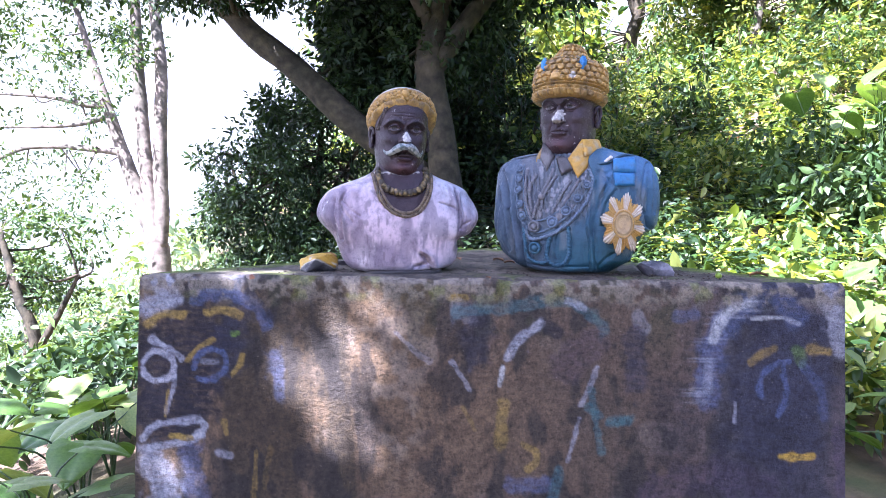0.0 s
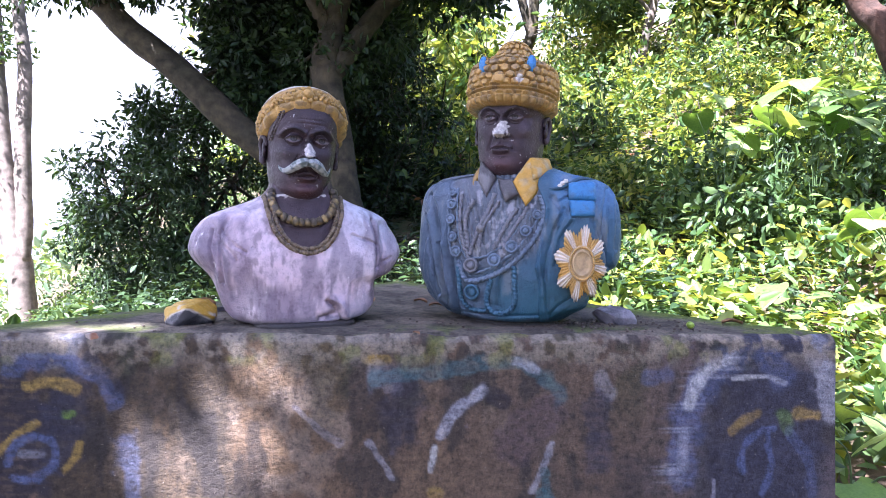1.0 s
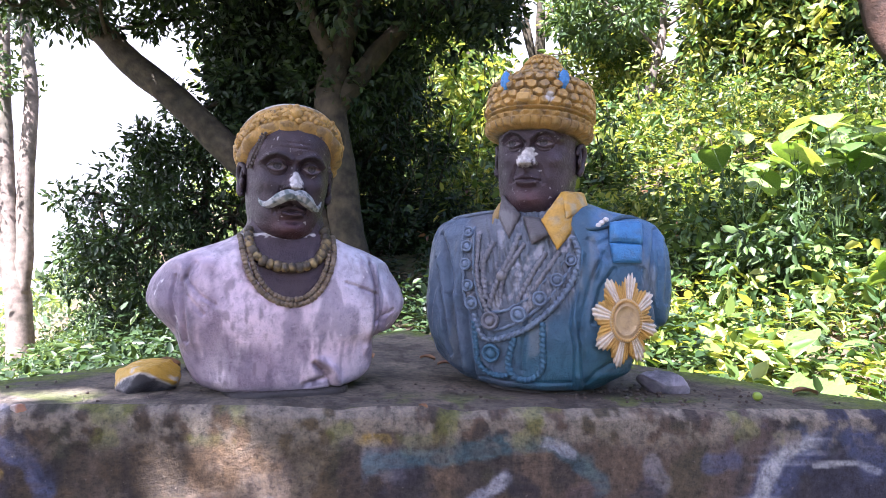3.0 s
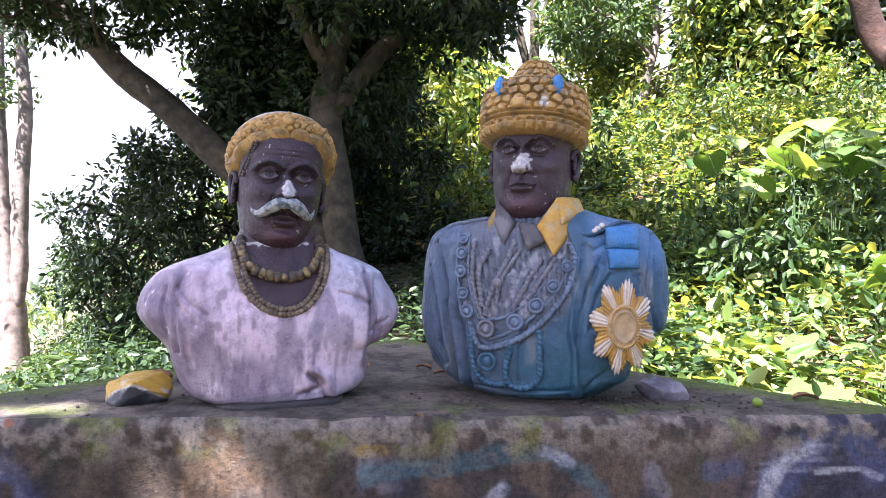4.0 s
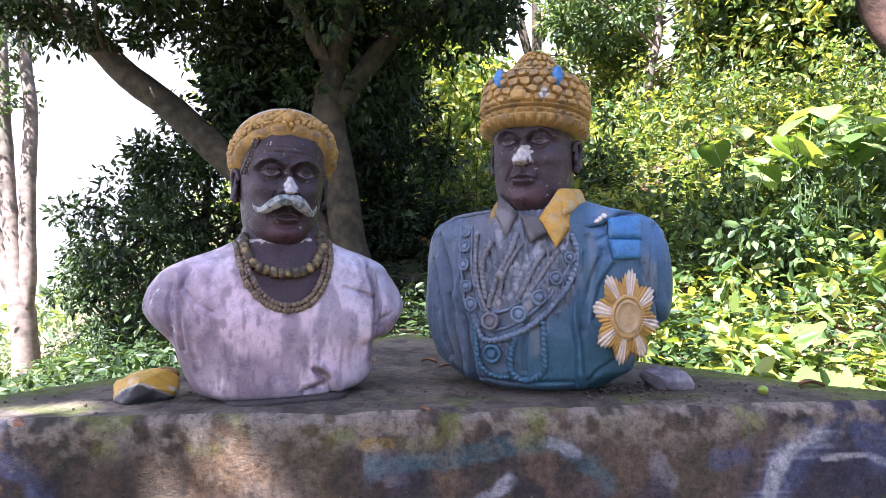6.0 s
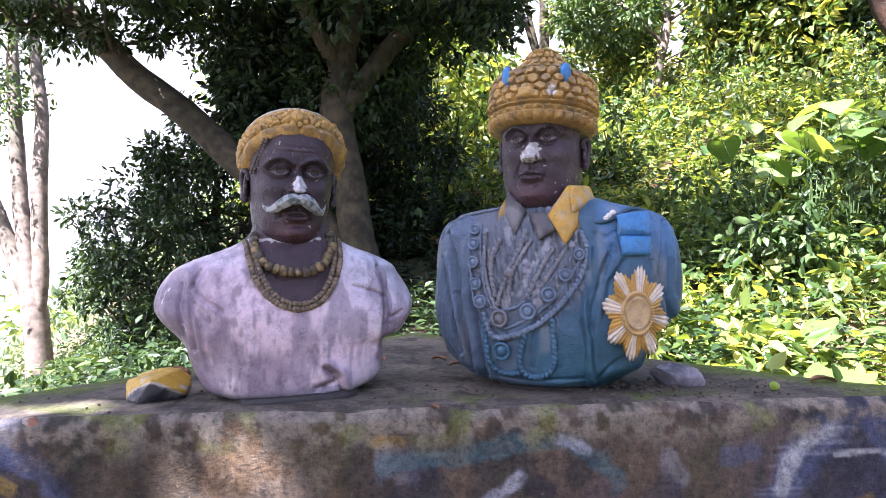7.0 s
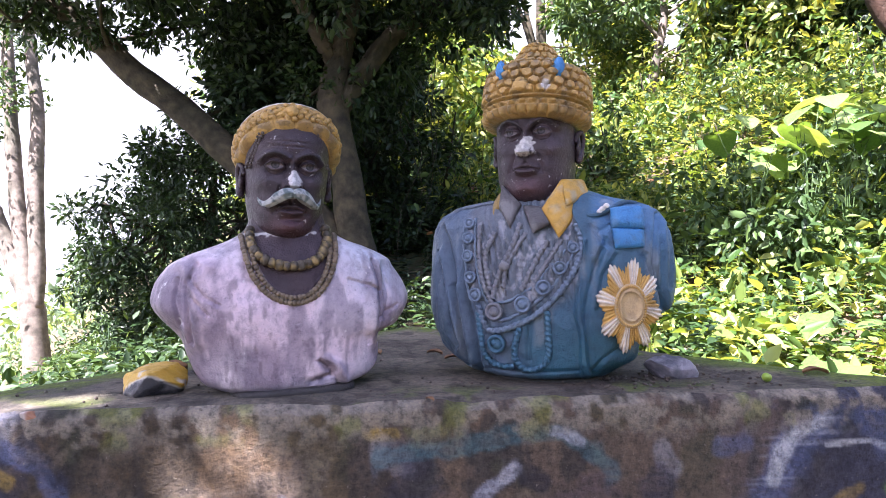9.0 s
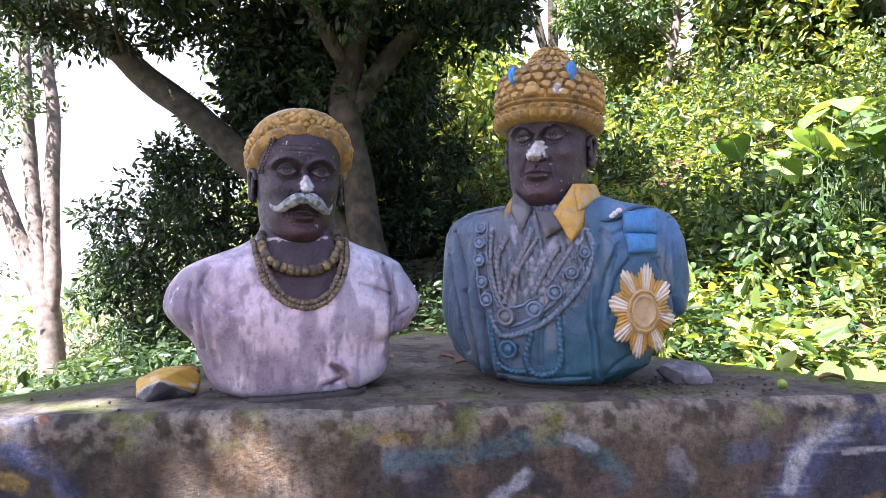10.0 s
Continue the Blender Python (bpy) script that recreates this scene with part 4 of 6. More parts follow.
            on_band(deg + math.degrees(math.cos(a) * big * 1.45 / 0.118), 0.026 + math.sin(a) * big * 1.35, big * 0.48, (1, 0.9, 1), 0.85 + 0.3 * rng.random(), 0.005)
    for k in range(150):
        on_band(rng.uniform(-105, 105), 0.026 + rng.normal() * 0.0075, rng.uniform(0.003, 0.0066), (1, 0.8, 1), 0.7 + 0.5 * rng.random(), 0.005)
    # strings of beads
    def beads(curve, count, r, colour, lift=0.5, square=False):
        line = spline(curve, 400)
        y = surface(rows, line[:, 0], line[:, 1], 2.8)
        p = np.c_[line[:, 0], y, line[:, 1]]
        length = np.r_[0, np.cumsum(np.linalg.norm(np.diff(p, axis=0), axis=1))]
        for s in np.linspace(0, length[-1], count):
            q = np.array([np.interp(s, length, p[:, k]) for k in range(3)])
            k = rng.uniform(0.9, 1.12)
            shade = np.asarray(colour) * rng.uniform(0.6, 1.35)
            bv, bf = blob(q - (0, lift * r, 0), (r * k, r * 0.9, r * k), Euler((0.3 * rng.normal(), 0, 0.4 * rng.normal())).to_matrix(), 6 if square else 10, 4 if square else 7)
            if square:
                ring = np.linalg.norm((bv - q) / r, axis=1)[:, None]
                shade = np.where(rng.random((len(bv), 1)) < 0.35, (0.26, 0.19, 0.075), shade) * (0.8 + 0.2 * ring)
            clay.add(bv, bf, shade)
    u = [(-0.100, 0.318), (-0.097, 0.284), (-0.086, 0.243), (-0.064, 0.210), (-0.038, 0.191), (-0.008, 0.183), (0.022, 0.187), (0.048, 0.204), (0.070, 0.236), (0.084, 0.277), (0.090, 0.318)]
    bronze = (0.16, 0.12, 0.075)
    beads(u, 50, 0.0062, bronze, 1.5)
    beads([(0.88 * px, pz + 0.0105 - 0.002 * abs(px) / 0.09) for px, pz in u], 46, 0.0056, (0.19, 0.145, 0.095), 1.6)
    beads([(-0.082, 0.330), (-0.084, 0.305), (-0.076, 0.284), (-0.058, 0.269), (-0.035, 0.260), (-0.008, 0.256), (0.020, 0.259), (0.043, 0.268), (0.060, 0.284), (0.070, 0.305), (0.070, 0.330)], 20, 0.0115, (0.06, 0.048, 0.032), 0.8, True)
    # braided hair at the temples
    for s in (-1, 1):
        for k in range(22):
            t, off = (k // 2) / 10, (k % 2) * 0.007
            bv, bf = blob((s * (0.056 + 0.024 * t + 0.8 * off), -0.073 + 0.030 * t + off, 0.526 - 0.066 * t), (0.0038, 0.0038, 0.0038), None, 8, 6)
            clay.add(bv, bf, (0.09, 0.07, 0.06))
    cx, cy, turn = PLACE_A
    clay.finish("bust_statue", statue_paint, pose(cx, cy, TOP + 0.002, 0, 0, turn), "painted concrete bust with gold turban, white moustache and lilac shirt")


def crowned_bust():
    clay = Clay()
    rows = CHEST_B
    rng = np.random.default_rng(12)

    def lapel(z):
        return np.interp(z, [0.0, 0.107, 0.152, 0.197, 0.252, 0.308, 0.36], [0.076, 0.075, 0.066, 0.073, 0.084, 0.081, 0.06])

    def relief(x, z, front, y):
        p = np.c_[x, y, z]
        d = 0.008 * (fbm(p, 8, 3, 51) - 0.5) + 0.007 * (fbm(p * (1, 1, 0.3), 24, 3, 53) - 0.5) + 0.0018 * (fbm(p, 80, 3, 52) - 0.5)
        d += 0.011 * step(-0.003, 0.003, x - lapel(z)) * front
        d -= 0.006 * along(x, z, [(0.122, 0.28), (0.106, 0.235), (0.092, 0.186), (0.086, 0.13), (0.095, 0.009)], 0.006) * front
        d -= 0.009 * along(x, z, [(0.236, 0.34), (0.243, 0.26), (0.240, 0.16)], 0.008) * front
        for pts, k in (([(-0.196, 0.20), (-0.181, 0.096), (-0.17, 0.03)], 0.012), ([(-0.241, 0.274), (-0.217, 0.179), (-0.195, 0.07)], 0.012), ([(-0.157, 0.176), (-0.147, 0.099), (-0.14, 0.02)], 0.009), ([(-0.225, 0.33), (-0.20, 0.25), (-0.19, 0.2)], 0.007)):
            d -= 1.5 * k * along(x, z, pts, 0.007) * front
            d += 1.0 * k * along(x, z, [(px + 0.014, pz) for px, pz in pts], 0.010) * front
        cloth = 1 - 2 * np.abs(fbm(p * (1.6, 1.6, 0.32), 15, 3, 57) - 0.5)
        d += 0.020 * (cloth - 0.8) * step(-0.13, -0.18, x) * front
        d += 0.006 * (1 - 2 * np.abs(fbm(p * (1, 1, 0.6), 22, 3, 58) - 0.5) - 0.8) * front
        d += 0.0022 * np.sin(420 * (x + 0.25 * z)) * step(-0.14, -0.12, x) * step(lapel(z), lapel(z) - 0.01, x) * step(0.16, 0.20, z) * front
        d += 0.006 * along(x, z, [(0.086, 0.30), (0.078, 0.24), (0.073, 0.17), (0.084, 0.11), (0.088, 0.02)], 0.005) * front
        d -= 0.010 * along(x, z, [(0.232, 0.354), (0.226, 0.30), (0.222, 0.25), (0.232, 0.20), (0.246, 0.15)], 0.005) * front
        for pts in ([(0.255, 0.33), (0.262, 0.27), (0.256, 0.20)], [(0.150, 0.27), (0.125, 0.23), (0.112, 0.16)], [(0.205, 0.27), (0.215, 0.23), (0.232, 0.20)], [(0.15, 0.075), (0.12, 0.055), (0.10, 0.03)], [(-0.02, 0.16), (-0.03, 0.10), (-0.03, 0.05)]):
            d -= 0.006 * along(x, z, pts, 0.005) * front
        for k in range(6):
            x0 = -0.10 + 0.026 * k
            d += 0.0035 * along(x, z, [(x0 + 0.03, 0.32), (x0 - 0.01, 0.24), (x0 - 0.03, 0.18)], 0.006) * step(lapel(z), lapel(z) - 0.02, x) * front
        d -= 0.004 * along(x, z, [(-0.2, 0.030), (-0.05, 0.022), (0.075, 0.028)], 0.004) * front
        for a, b in (((0.13, 0.30), (0.11, 0.25)), ((0.10, 0.33), (0.135, 0.29)), ((0.15, 0.34), (0.12, 0.32))):
            d -= 0.005 * along(x, z, [a, b], 0.006) * front
        return d
    v, f, front = loft(rows, 250, 460, 2.4, relief, 0.75)
    x, z = v[:, 0], v[:, 2]
    col = np.tile(JACKET, (len(v), 1)) * (0.8 + 0.45 * fbm(v, 12, 4, 60))[:, None]
    col = blend(col, (0.018, 0.098, 0.145), step(0.16, 0.05, z) * 0.6)
    grey = step(-0.02, -0.10, x - 0.10 * (0.2 - z)) * (0.45 + 0.4 * fbm(v, 16, 3, 61))
    col = blend(col, (0.11, 0.14, 0.20), grey)
    vee = step(-0.17, -0.15, x) * step(lapel(z) + 0.005, lapel(z) - 0.01, x) * step(0.12, 0.18, z - 0.35 * np.abs(x + 0.05))
    col = blend(col, SILVER, vee * (0.55 + 0.4 * fbm(v, 30, 4, 62)))
    col = blend(col, (0.34, 0.35, 0.40), vee * step(0.55, 0.68, fbm(v, 45, 4, 63)) * 0.7)
    col = blend(col, (0.08, 0.20, 0.40), step(0.09, 0.12, x) * step(0.24, 0.33, z) * 0.6)
    col = blend(col, (0.17, 0.20, 0.23), step(0.55, 0.68, fbm(v * (1, 1, 0.35), 22, 4, 65)) * 0.55)
    col = blend(col, (0.05, 0.06, 0.06), step(0.025, 0.0, z + 0.02 * (fbm(v, 20, 3, 66) - 0.5)))
    col = blend(col, SKIN, step(0.405, 0.412, z))
    clay.add(v, f, col)
    plinth, pf, _ = loft(even_rows([(-0.010, .12, .10, .08), (0.002, .12, .10, .08), (0.010, .115, .095, .075)]), 5, 60, 3.0)
    clay.add(plinth, pf, (0.06, 0.055, 0.05))

    # head and crown turn a little further
    R = np.array(Matrix.Rotation(radians(-10), 3, "Z"))
    off = np.array((-0.021, -0.006, 0.0))

    def shift(p):
        return np.asarray(p, float) @ R.T + off
    face(clay, HEAD_B, 0.534, 0.494, 0.457, 0.412, shift, (-0.002, 0.502, 0.018, 0.017), 71, 0.006, 0.0074, -0.0015)
    crown_rows = even_rows([(.548, .090, .090, .1), (.553, .103, .103, .105), (.562, .111, .111, .110), (.580, .115, .115, .113), (.600, .115, .115, .112), (.618, .114, .114, .110), (.640, .112, .112, .108), (.660, .108, .109, .104), (.668, .101, .103, .096), (.676, .082, .092, .080), (.686, .060, .078, .060), (.700, .047, .062, .045), (.716, .038, .050, .034), (.732, .029, .038, .024), (.742, .019, .025, .016), (.748, .006, .009, .006)])
    back_tilt = np.array(Matrix.Rotation(radians(-9), 3, "X"))

    def crown_put(p):
        return shift((np.asarray(p, float) - (0, 0, 0.60)) @ back_tilt.T + (0, 0, 0.60))

    def crown_relief(x, z, front, y):
        ang = np.arctan2(x, -y)
        edge, _ = scales(ang * 0.118, z - 0.593, 0.0262, 0.0195, 0.55, 8)
        d = 0.0105 * step(0.0, 0.38, edge) * step(0.594, 0.600, z) - 0.005 * np.exp(-((z - 0.5865) / 0.0022) ** 2) + 0.006 * np.exp(-((z - 0.5915) / 0.0022) ** 2)
        tooth = np.abs(np.cos(ang * 16))
        d += 0.0115 * tooth ** 0.7 * step(0.549, 0.556, z) * step(0.574, 0.568, z) + 0.0080 * tooth ** 2 * np.exp(-((z - 0.5795) / 0.0045) ** 2)
        return d + 0.0030 * (fbm(np.c_[x, y, z], 70, 3, 80) - 0.5)
    v, f, front = loft(crown_rows, 170, 520, 2.05, crown_relief)
    dull = fbm(v, 25, 4, 81)
    edge, own = scales(np.arctan2(v[:, 0], -v[:, 1]) * 0.118, v[:, 2] - 0.593, 0.0262, 0.0195, 0.55, 8)
    col = np.tile(GOLD, (len(v), 1)) * (0.8 + 0.45 * own * step(0.594, 0.600, v[:, 2]))[:, None]
    col = blend(col, (0.24, 0.165, 0.07), step(0.45, 0.65, dull) * 0.65)
    col = blend(col, (0.15, 0.11, 0.06), step(0.55, 0.66, fbm(v, 70, 4, 83)) * 0.6)
    col = blend(col, (0.05, 0.04, 0.03), step(0.551, 0.547, v[:, 2]))
    col = blend(col, WHITE, step(0.013, 0.008, np.linalg.norm(v - (0.050, -0.112, 0.612), axis=1)))
    clay.add(crown_put(v), f, col)

    def lump(deg, h, radii, colour, lift=0.0):
        a = radians(deg)
        hw, fr = interp(crown_rows, h, 1), interp(crown_rows, h, 3)
        k = 1 / math.sqrt((math.sin(a) / hw) ** 2 + (math.cos(a) / fr) ** 2) + lift
        t = np.array(Euler((0, 0, a)).to_matrix())
        bv, bf = blob((k * math.sin(a), -k * math.cos(a), h), radii, t, 10, 8)
        bv = bv + 0.0016 * (rng.random(3) - 0.5)
        clay.add(crown_put(bv), bf, colour)
    for deg in (-76, -118, 74, 112):
        for up, w in ((0.0, 0.016), (0.010, 0.010)):
            lump(deg, 0.670 + up, (w, 0.008, 0.014), GOLD * 0.75, -0.006)
    for k in range(44):
        lump(rng.uniform(-100, 100), rng.uniform(0.622, 0.700), (rng.uniform(0.004, 0.009), 0.005, rng.uniform(0.004, 0.008)), GOLD * rng.uniform(0.7, 1.2), 0.004)
    for k in range(9):
        a = 2 * math.pi * k / 9
        bv, bf = blob((0.0 + 0.011 * math.cos(a), -0.050 - 0.004 * math.sin(a), 0.719 + 0.010 * math.sin(a)), (0.0048,) * 3, None, 8, 6)
        clay.add(crown_put(bv), bf, GOLD * 0.9)
    bv, bf = blob((0, -0.050, 0.719), (0.008, 0.007, 0.008), None, 10, 8)
    clay.add(crown_put(bv), bf, GOLD * 1.1)
    flap(clay, [crown_put([p])[0] for p in ((-0.020, -0.118, 0.598), (0.014, -0.118, 0.598), (0.014, -0.116, 0.620), (-0.020, -0.116, 0.620))], 0.012, GOLD, 0.001)
    for x0, y0, turn in ((-0.054, -0.102, -28), (0.072, -0.090, 38)):
        t = np.array(Euler((0, 0, radians(turn))).to_matrix())
        bv, bf = blob((x0, y0, 0.655), (0.0125, 0.010, 0.0225), t, 14, 10)
        clay.add(crown_put(bv), bf, (0.05, 0.22, 0.50))
        for k in range(18):
            a = 2 * math.pi * k / 18
            q = np.array((0.0150 * math.cos(a), 0.002, 0.0245 * math.sin(a))) @ t.T + (x0, y0, 0.655)
            bv, bf = blob(q, (0.0026,) * 3, None, 7, 5)
            clay.add(crown_put(bv), bf, (0.22, 0.26, 0.22) if k % 2 else GOLD)

    # collars
    flap(clay, ((0.036, -0.092, 0.430), (0.080, -0.034, 0.432), (0.094, -0.046, 0.392), (0.050, -0.118, 0.372)), 0.009, (0.50, 0.29, 0.04), 0.004, 10, (0.42, 0.33, 0.18))
    flap(clay, ((-0.002, -0.116, 0.368), (0.036, -0.094, 0.428), (0.093, -0.052, 0.390), (0.036, -0.142, 0.306)), 0.010, (0.50, 0.29, 0.04), 0.004, 10, (0.42, 0.33, 0.18))
    flap(clay, ((-0.044, -0.094, 0.376), (0.0, -0.104, 0.372), (0.018, -0.126, 0.335), (-0.019, -0.128, 0.316)), 0.010, (0.075, 0.072, 0.078), 0.003, 10, (0.16, 0.155, 0.16))
    flap(clay, ((-0.092, -0.068, 0.424), (-0.046, -0.094, 0.378), (-0.068, -0.118, 0.326), (-0.096, -0.092, 0.372)), 0.010, (0.08, 0.075, 0.078), 0.003, 10, (0.16, 0.155, 0.16))
    flap(clay, ((-0.094, -0.055, 0.412), (-0.090, -0.080, 0.385), (-0.112, -0.106, 0.328), (-0.122, -0.078, 0.352)), 0.007, (0.30, 0.20, 0.06), 0.002, 8, (0.16, 0.15, 0.15))
    # cords and chains over the chest
    cord = np.array((0.13, 0.18, 0.255))
    pale = np.array((0.17, 0.18, 0.21))
    low = np.array((0.045, 0.125, 0.20))
    rope(clay, rows, [(-0.136, 0.165), (-0.133, 0.148), (-0.109, 0.111), (-0.044, 0.128), (0.013, 0.168), (0.062, 0.23), (0.081, 0.291), (0.067, 0.336)], 0.0062, cord)
    rope(clay, rows, [(-0.137, 0.15), (-0.132, 0.1), (-0.125, 0.058), (-0.098, 0.036), (-0.060, 0.034)], 0.0062, low)
    rope(clay, rows, [(-0.047, 0.120), (-0.058, 0.08), (-0.058, 0.05), (-0.039, 0.029), (-0.007, 0.034), (0.012, 0.059), (0.012, 0.106), (0.010, 0.157)], 0.0068, low, 0.4)
    rope(clay, rows, [(-0.135, 0.335), (-0.136, 0.269), (-0.129, 0.223), (-0.114, 0.183), (-0.100, 0.158)], 0.0050, pale)
    rope(clay, rows, [(-0.101, 0.320), (-0.121, 0.269), (-0.111, 0.195)], 0.0055, pale)
    rope(clay, rows, [(-0.046, 0.338), (-0.062, 0.292), (-0.085, 0.246), (-0.102, 0.195), (-0.106, 0.178)], 0.0055, pale)
    rope(clay, rows, [(-0.034, 0.318), (-0.073, 0.252), (-0.082, 0.200)], 0.0048, pale)
    rope(clay, rows, [(0.012, 0.300), (-0.010, 0.264), (-0.033, 0.218), (-0.045, 0.195)], 0.0055, pale)
    rope(clay, rows, [(0.040, 0.303), (0.012, 0.258), (-0.016, 0.215)], 0.0050, pale)
    rope(clay, rows, [(-0.172, 0.352), (-0.173, 0.31), (-0.167, 0.252), (-0.163, 0.205), (-0.151, 0.176), (-0.12, 0.142), (-0.091, 0.132), (-0.044, 0.15), (-0.004, 0.179), (0.029, 0.213), (0.057, 0.258), (0.076, 0.291)], 0.0034, cord, 0.4, 0.02)
    rope(clay, rows, [(-0.147, 0.351), (-0.147, 0.31), (-0.142, 0.252), (-0.132, 0.206), (-0.115, 0.172), (-0.073, 0.173), (-0.044, 0.190), (-0.015, 0.207), (0.012, 0.241), (0.04, 0.269), (0.062, 0.302)], 0.0034, cord, 0.4, 0.02)
    bv, bf = blob((-0.080, float(surface(rows, -0.08, 0.247)) - 0.006, 0.247), (0.0115, 0.010, 0.0105), None, 14, 10)
    clay.add(bv, bf, (0.19, 0.19, 0.20))
    rim = ((0.3, 0.0), (0.96, 0.002), (1.0, 0.30), (0.90, 0.42), (0.74, 0.40), (0.66, 0.20), (0.56, 0.18), (0.50, 0.34), (0.30, 0.48), (0.06, 0.50))
    for px, pz, r, c in ((-0.158, 0.337, 0.0115, cord), (-0.159, 0.307, 0.0125, cord), (-0.160, 0.269, 0.0125, cord), (-0.153, 0.223, 0.0130, cord), (-0.142, 0.186, 0.0145, cord), (-0.100, 0.152, 0.0185, pale), (-0.040, 0.168, 0.0170, cord), (0.003, 0.203, 0.0155, cord), (0.037, 0.243, 0.0140, cord), (0.064, 0.284, 0.0115, cord), (-0.096, 0.084, 0.0195, low)):
        t = frame_of(face_normal(rows, px, pz))
        at = np.array((px, float(surface(rows, px, pz)), pz)) + t[:, 2] * 0.001
        dv, df = lathe(at + t[:, 2] * 0.003, t, [(a * r * 1.05, b * r * 1.5) for a, b in rim])
        clay.add(dv, df, c * rng.uniform(0.9, 1.25))
    # star of the order, with rays, beads and a plain disc
    t = frame_of(Vector((0.30, -1.0, 0.06)))
    at = np.array((0.176, -0.128, 0.166))
    nt, v, f, c = 224, [], [], []
    for i, s in enumerate(np.linspace(0.25, 1.0, 12)):
        for j in range(nt):
            a = 2 * math.pi * j / nt
            point = abs(((a / (2 * math.pi) * 8 + 0.25) % 1) - 0.5) * 2
            rad = (0.070 + 0.030 * point ** 0.8 + 0.0030 * math.cos(a * 56)) * s
            rib = 0.5 + 0.5 * math.cos(a * 56)
            h = 0.010 * (1 - s * s) + 0.0035 * rib * step(0.3, 0.5, s) - 0.004 * (s > 0.99)
            v.append((0.70 * rad * math.cos(a), rad * math.sin(a), float(h)))
            w = step(0.52, 0.66, point + 0.10 * math.sin(5 * a)) * (0.5 + 0.5 * rib)
            c.append(np.array((0.50, 0.30, 0.07)) * (1 - w) + np.array((0.68, 0.64, 0.58)) * w)
    f = [(i * nt + j, i * nt + (j + 1) % nt, (i + 1) * nt + (j + 1) % nt, (i + 1) * nt + j) for i in range(11) for j in range(nt)]
    back = [((0.70 * 0.066 * math.cos(2 * math.pi * j / nt)), 0.066 * math.sin(2 * math.pi * j / nt), -0.018) for j in range(nt)]
    base = len(v)
    v += back
    c += [np.array((0.04, 0.12, 0.2))] * nt
    f += [(11 * nt + j, 11 * nt + (j + 1) % nt, base + (j + 1) % nt, base + j) for j in range(nt)]
    clay.add(np.array(v) @ t.T + at, f, np.array(c))
    dv, df = lathe((0, 0, 0), np.eye(3), [(0.046, 0.002), (0.045, 0.013), (0.042, 0.016), (0.038, 0.013), (0.034, 0.012), (0.033, 0.015), (0.029, 0.0155), (0.027, 0.012), (0.015, 0.013), (0.003, 0.0135)], 40)
    clay.add((dv * (0.74, 1, 1)) @ t.T + at, df, (0.46, 0.33, 0.17))
    for k in range(44):
        a = 2 * math.pi * k / 44
        bv, bf = blob(np.array((0.74 * 0.0405 * math.cos(a), 0.0405 * math.sin(a), 0.014)) @ t.T + at, (0.0030,) * 3, None, 7, 5)
        clay.add(bv, bf, (0.50, 0.31, 0.09))
    # pocket flap on the shoulder and the shoulder straps
    sky_blue = (0.045, 0.20, 0.45)
    flap(clay, ((0.141, -0.124, 0.325), (0.205, -0.102, 0.323), (0.206, -0.110, 0.284), (0.149, -0.132, 0.283)), 0.012, sky_blue, 0.001, 8, (0.06, 0.17, 0.33))
    flap(clay, ((0.139, -0.112, 0.366), (0.202, -0.080, 0.370), (0.207, -0.104, 0.322), (0.140, -0.127, 0.324)), 0.016, sky_blue, 0.001, 8, (0.06, 0.17, 0.33))
    sv, sf = tube([(0.075, -0.106, 0.356, 0.003), (0.105, -0.112, 0.352, 0.0045), (0.135, -0.104, 0.362, 0.005), (0.168, -0.074, 0.380, 0.005), (0.21, -0.03, 0.372, 0.005), (0.245, 0.0, 0.350, 0.003)], 40, 10, 0.15, 2)
    clay.add(sv, sf, JACKET * 0.9)
    sv, sf = tube([(-0.110, -0.07, 0.386, 0.004), (-0.150, -0.06, 0.380, 0.005), (-0.20, -0.04, 0.370, 0.005), (-0.245, 0.0, 0.350, 0.003)], 30, 10, 0.15, 4)
    clay.add(sv, sf, (0.12, 0.15, 0.2))
    for px, pz in ((0.124, 0.366), (0.132, 0.372), (0.118, 0.360)):
        bv, bf = blob((px, -0.112, pz), (0.0065, 0.004, 0.0055), None, 8, 6)
        clay.add(bv, bf, WHITE * 1.1)
    cx, cy, turn = PLACE_B
    clay.finish("bust_statue", statue_paint, pose(cx, cy, TOP + 0.002, 0, 0, turn), "painted concrete bust with gold crown, blue uniform jacket and star medal")


pedestal()
turbaned_bust()
crowned_bust()


# ---- trees ----
def clumps(rng, n, lo, hi, r, top=None):
    """Uneven clump centres in a box, and their radii; top(c) keeps those it is true for."""
    c = np.asarray(lo) + (np.asarray(hi) - np.asarray(lo)) * rng.random((n, 3))
    if top is not None:
        c = c[top(c)]
    rad = (r[0] + (r[1] - r[0]) * rng.random((len(c), 1))) * np.array([[1, 1, 0.75]]) * (0.8 + 0.4 * rng.random((len(c), 3)))
    return c, rad


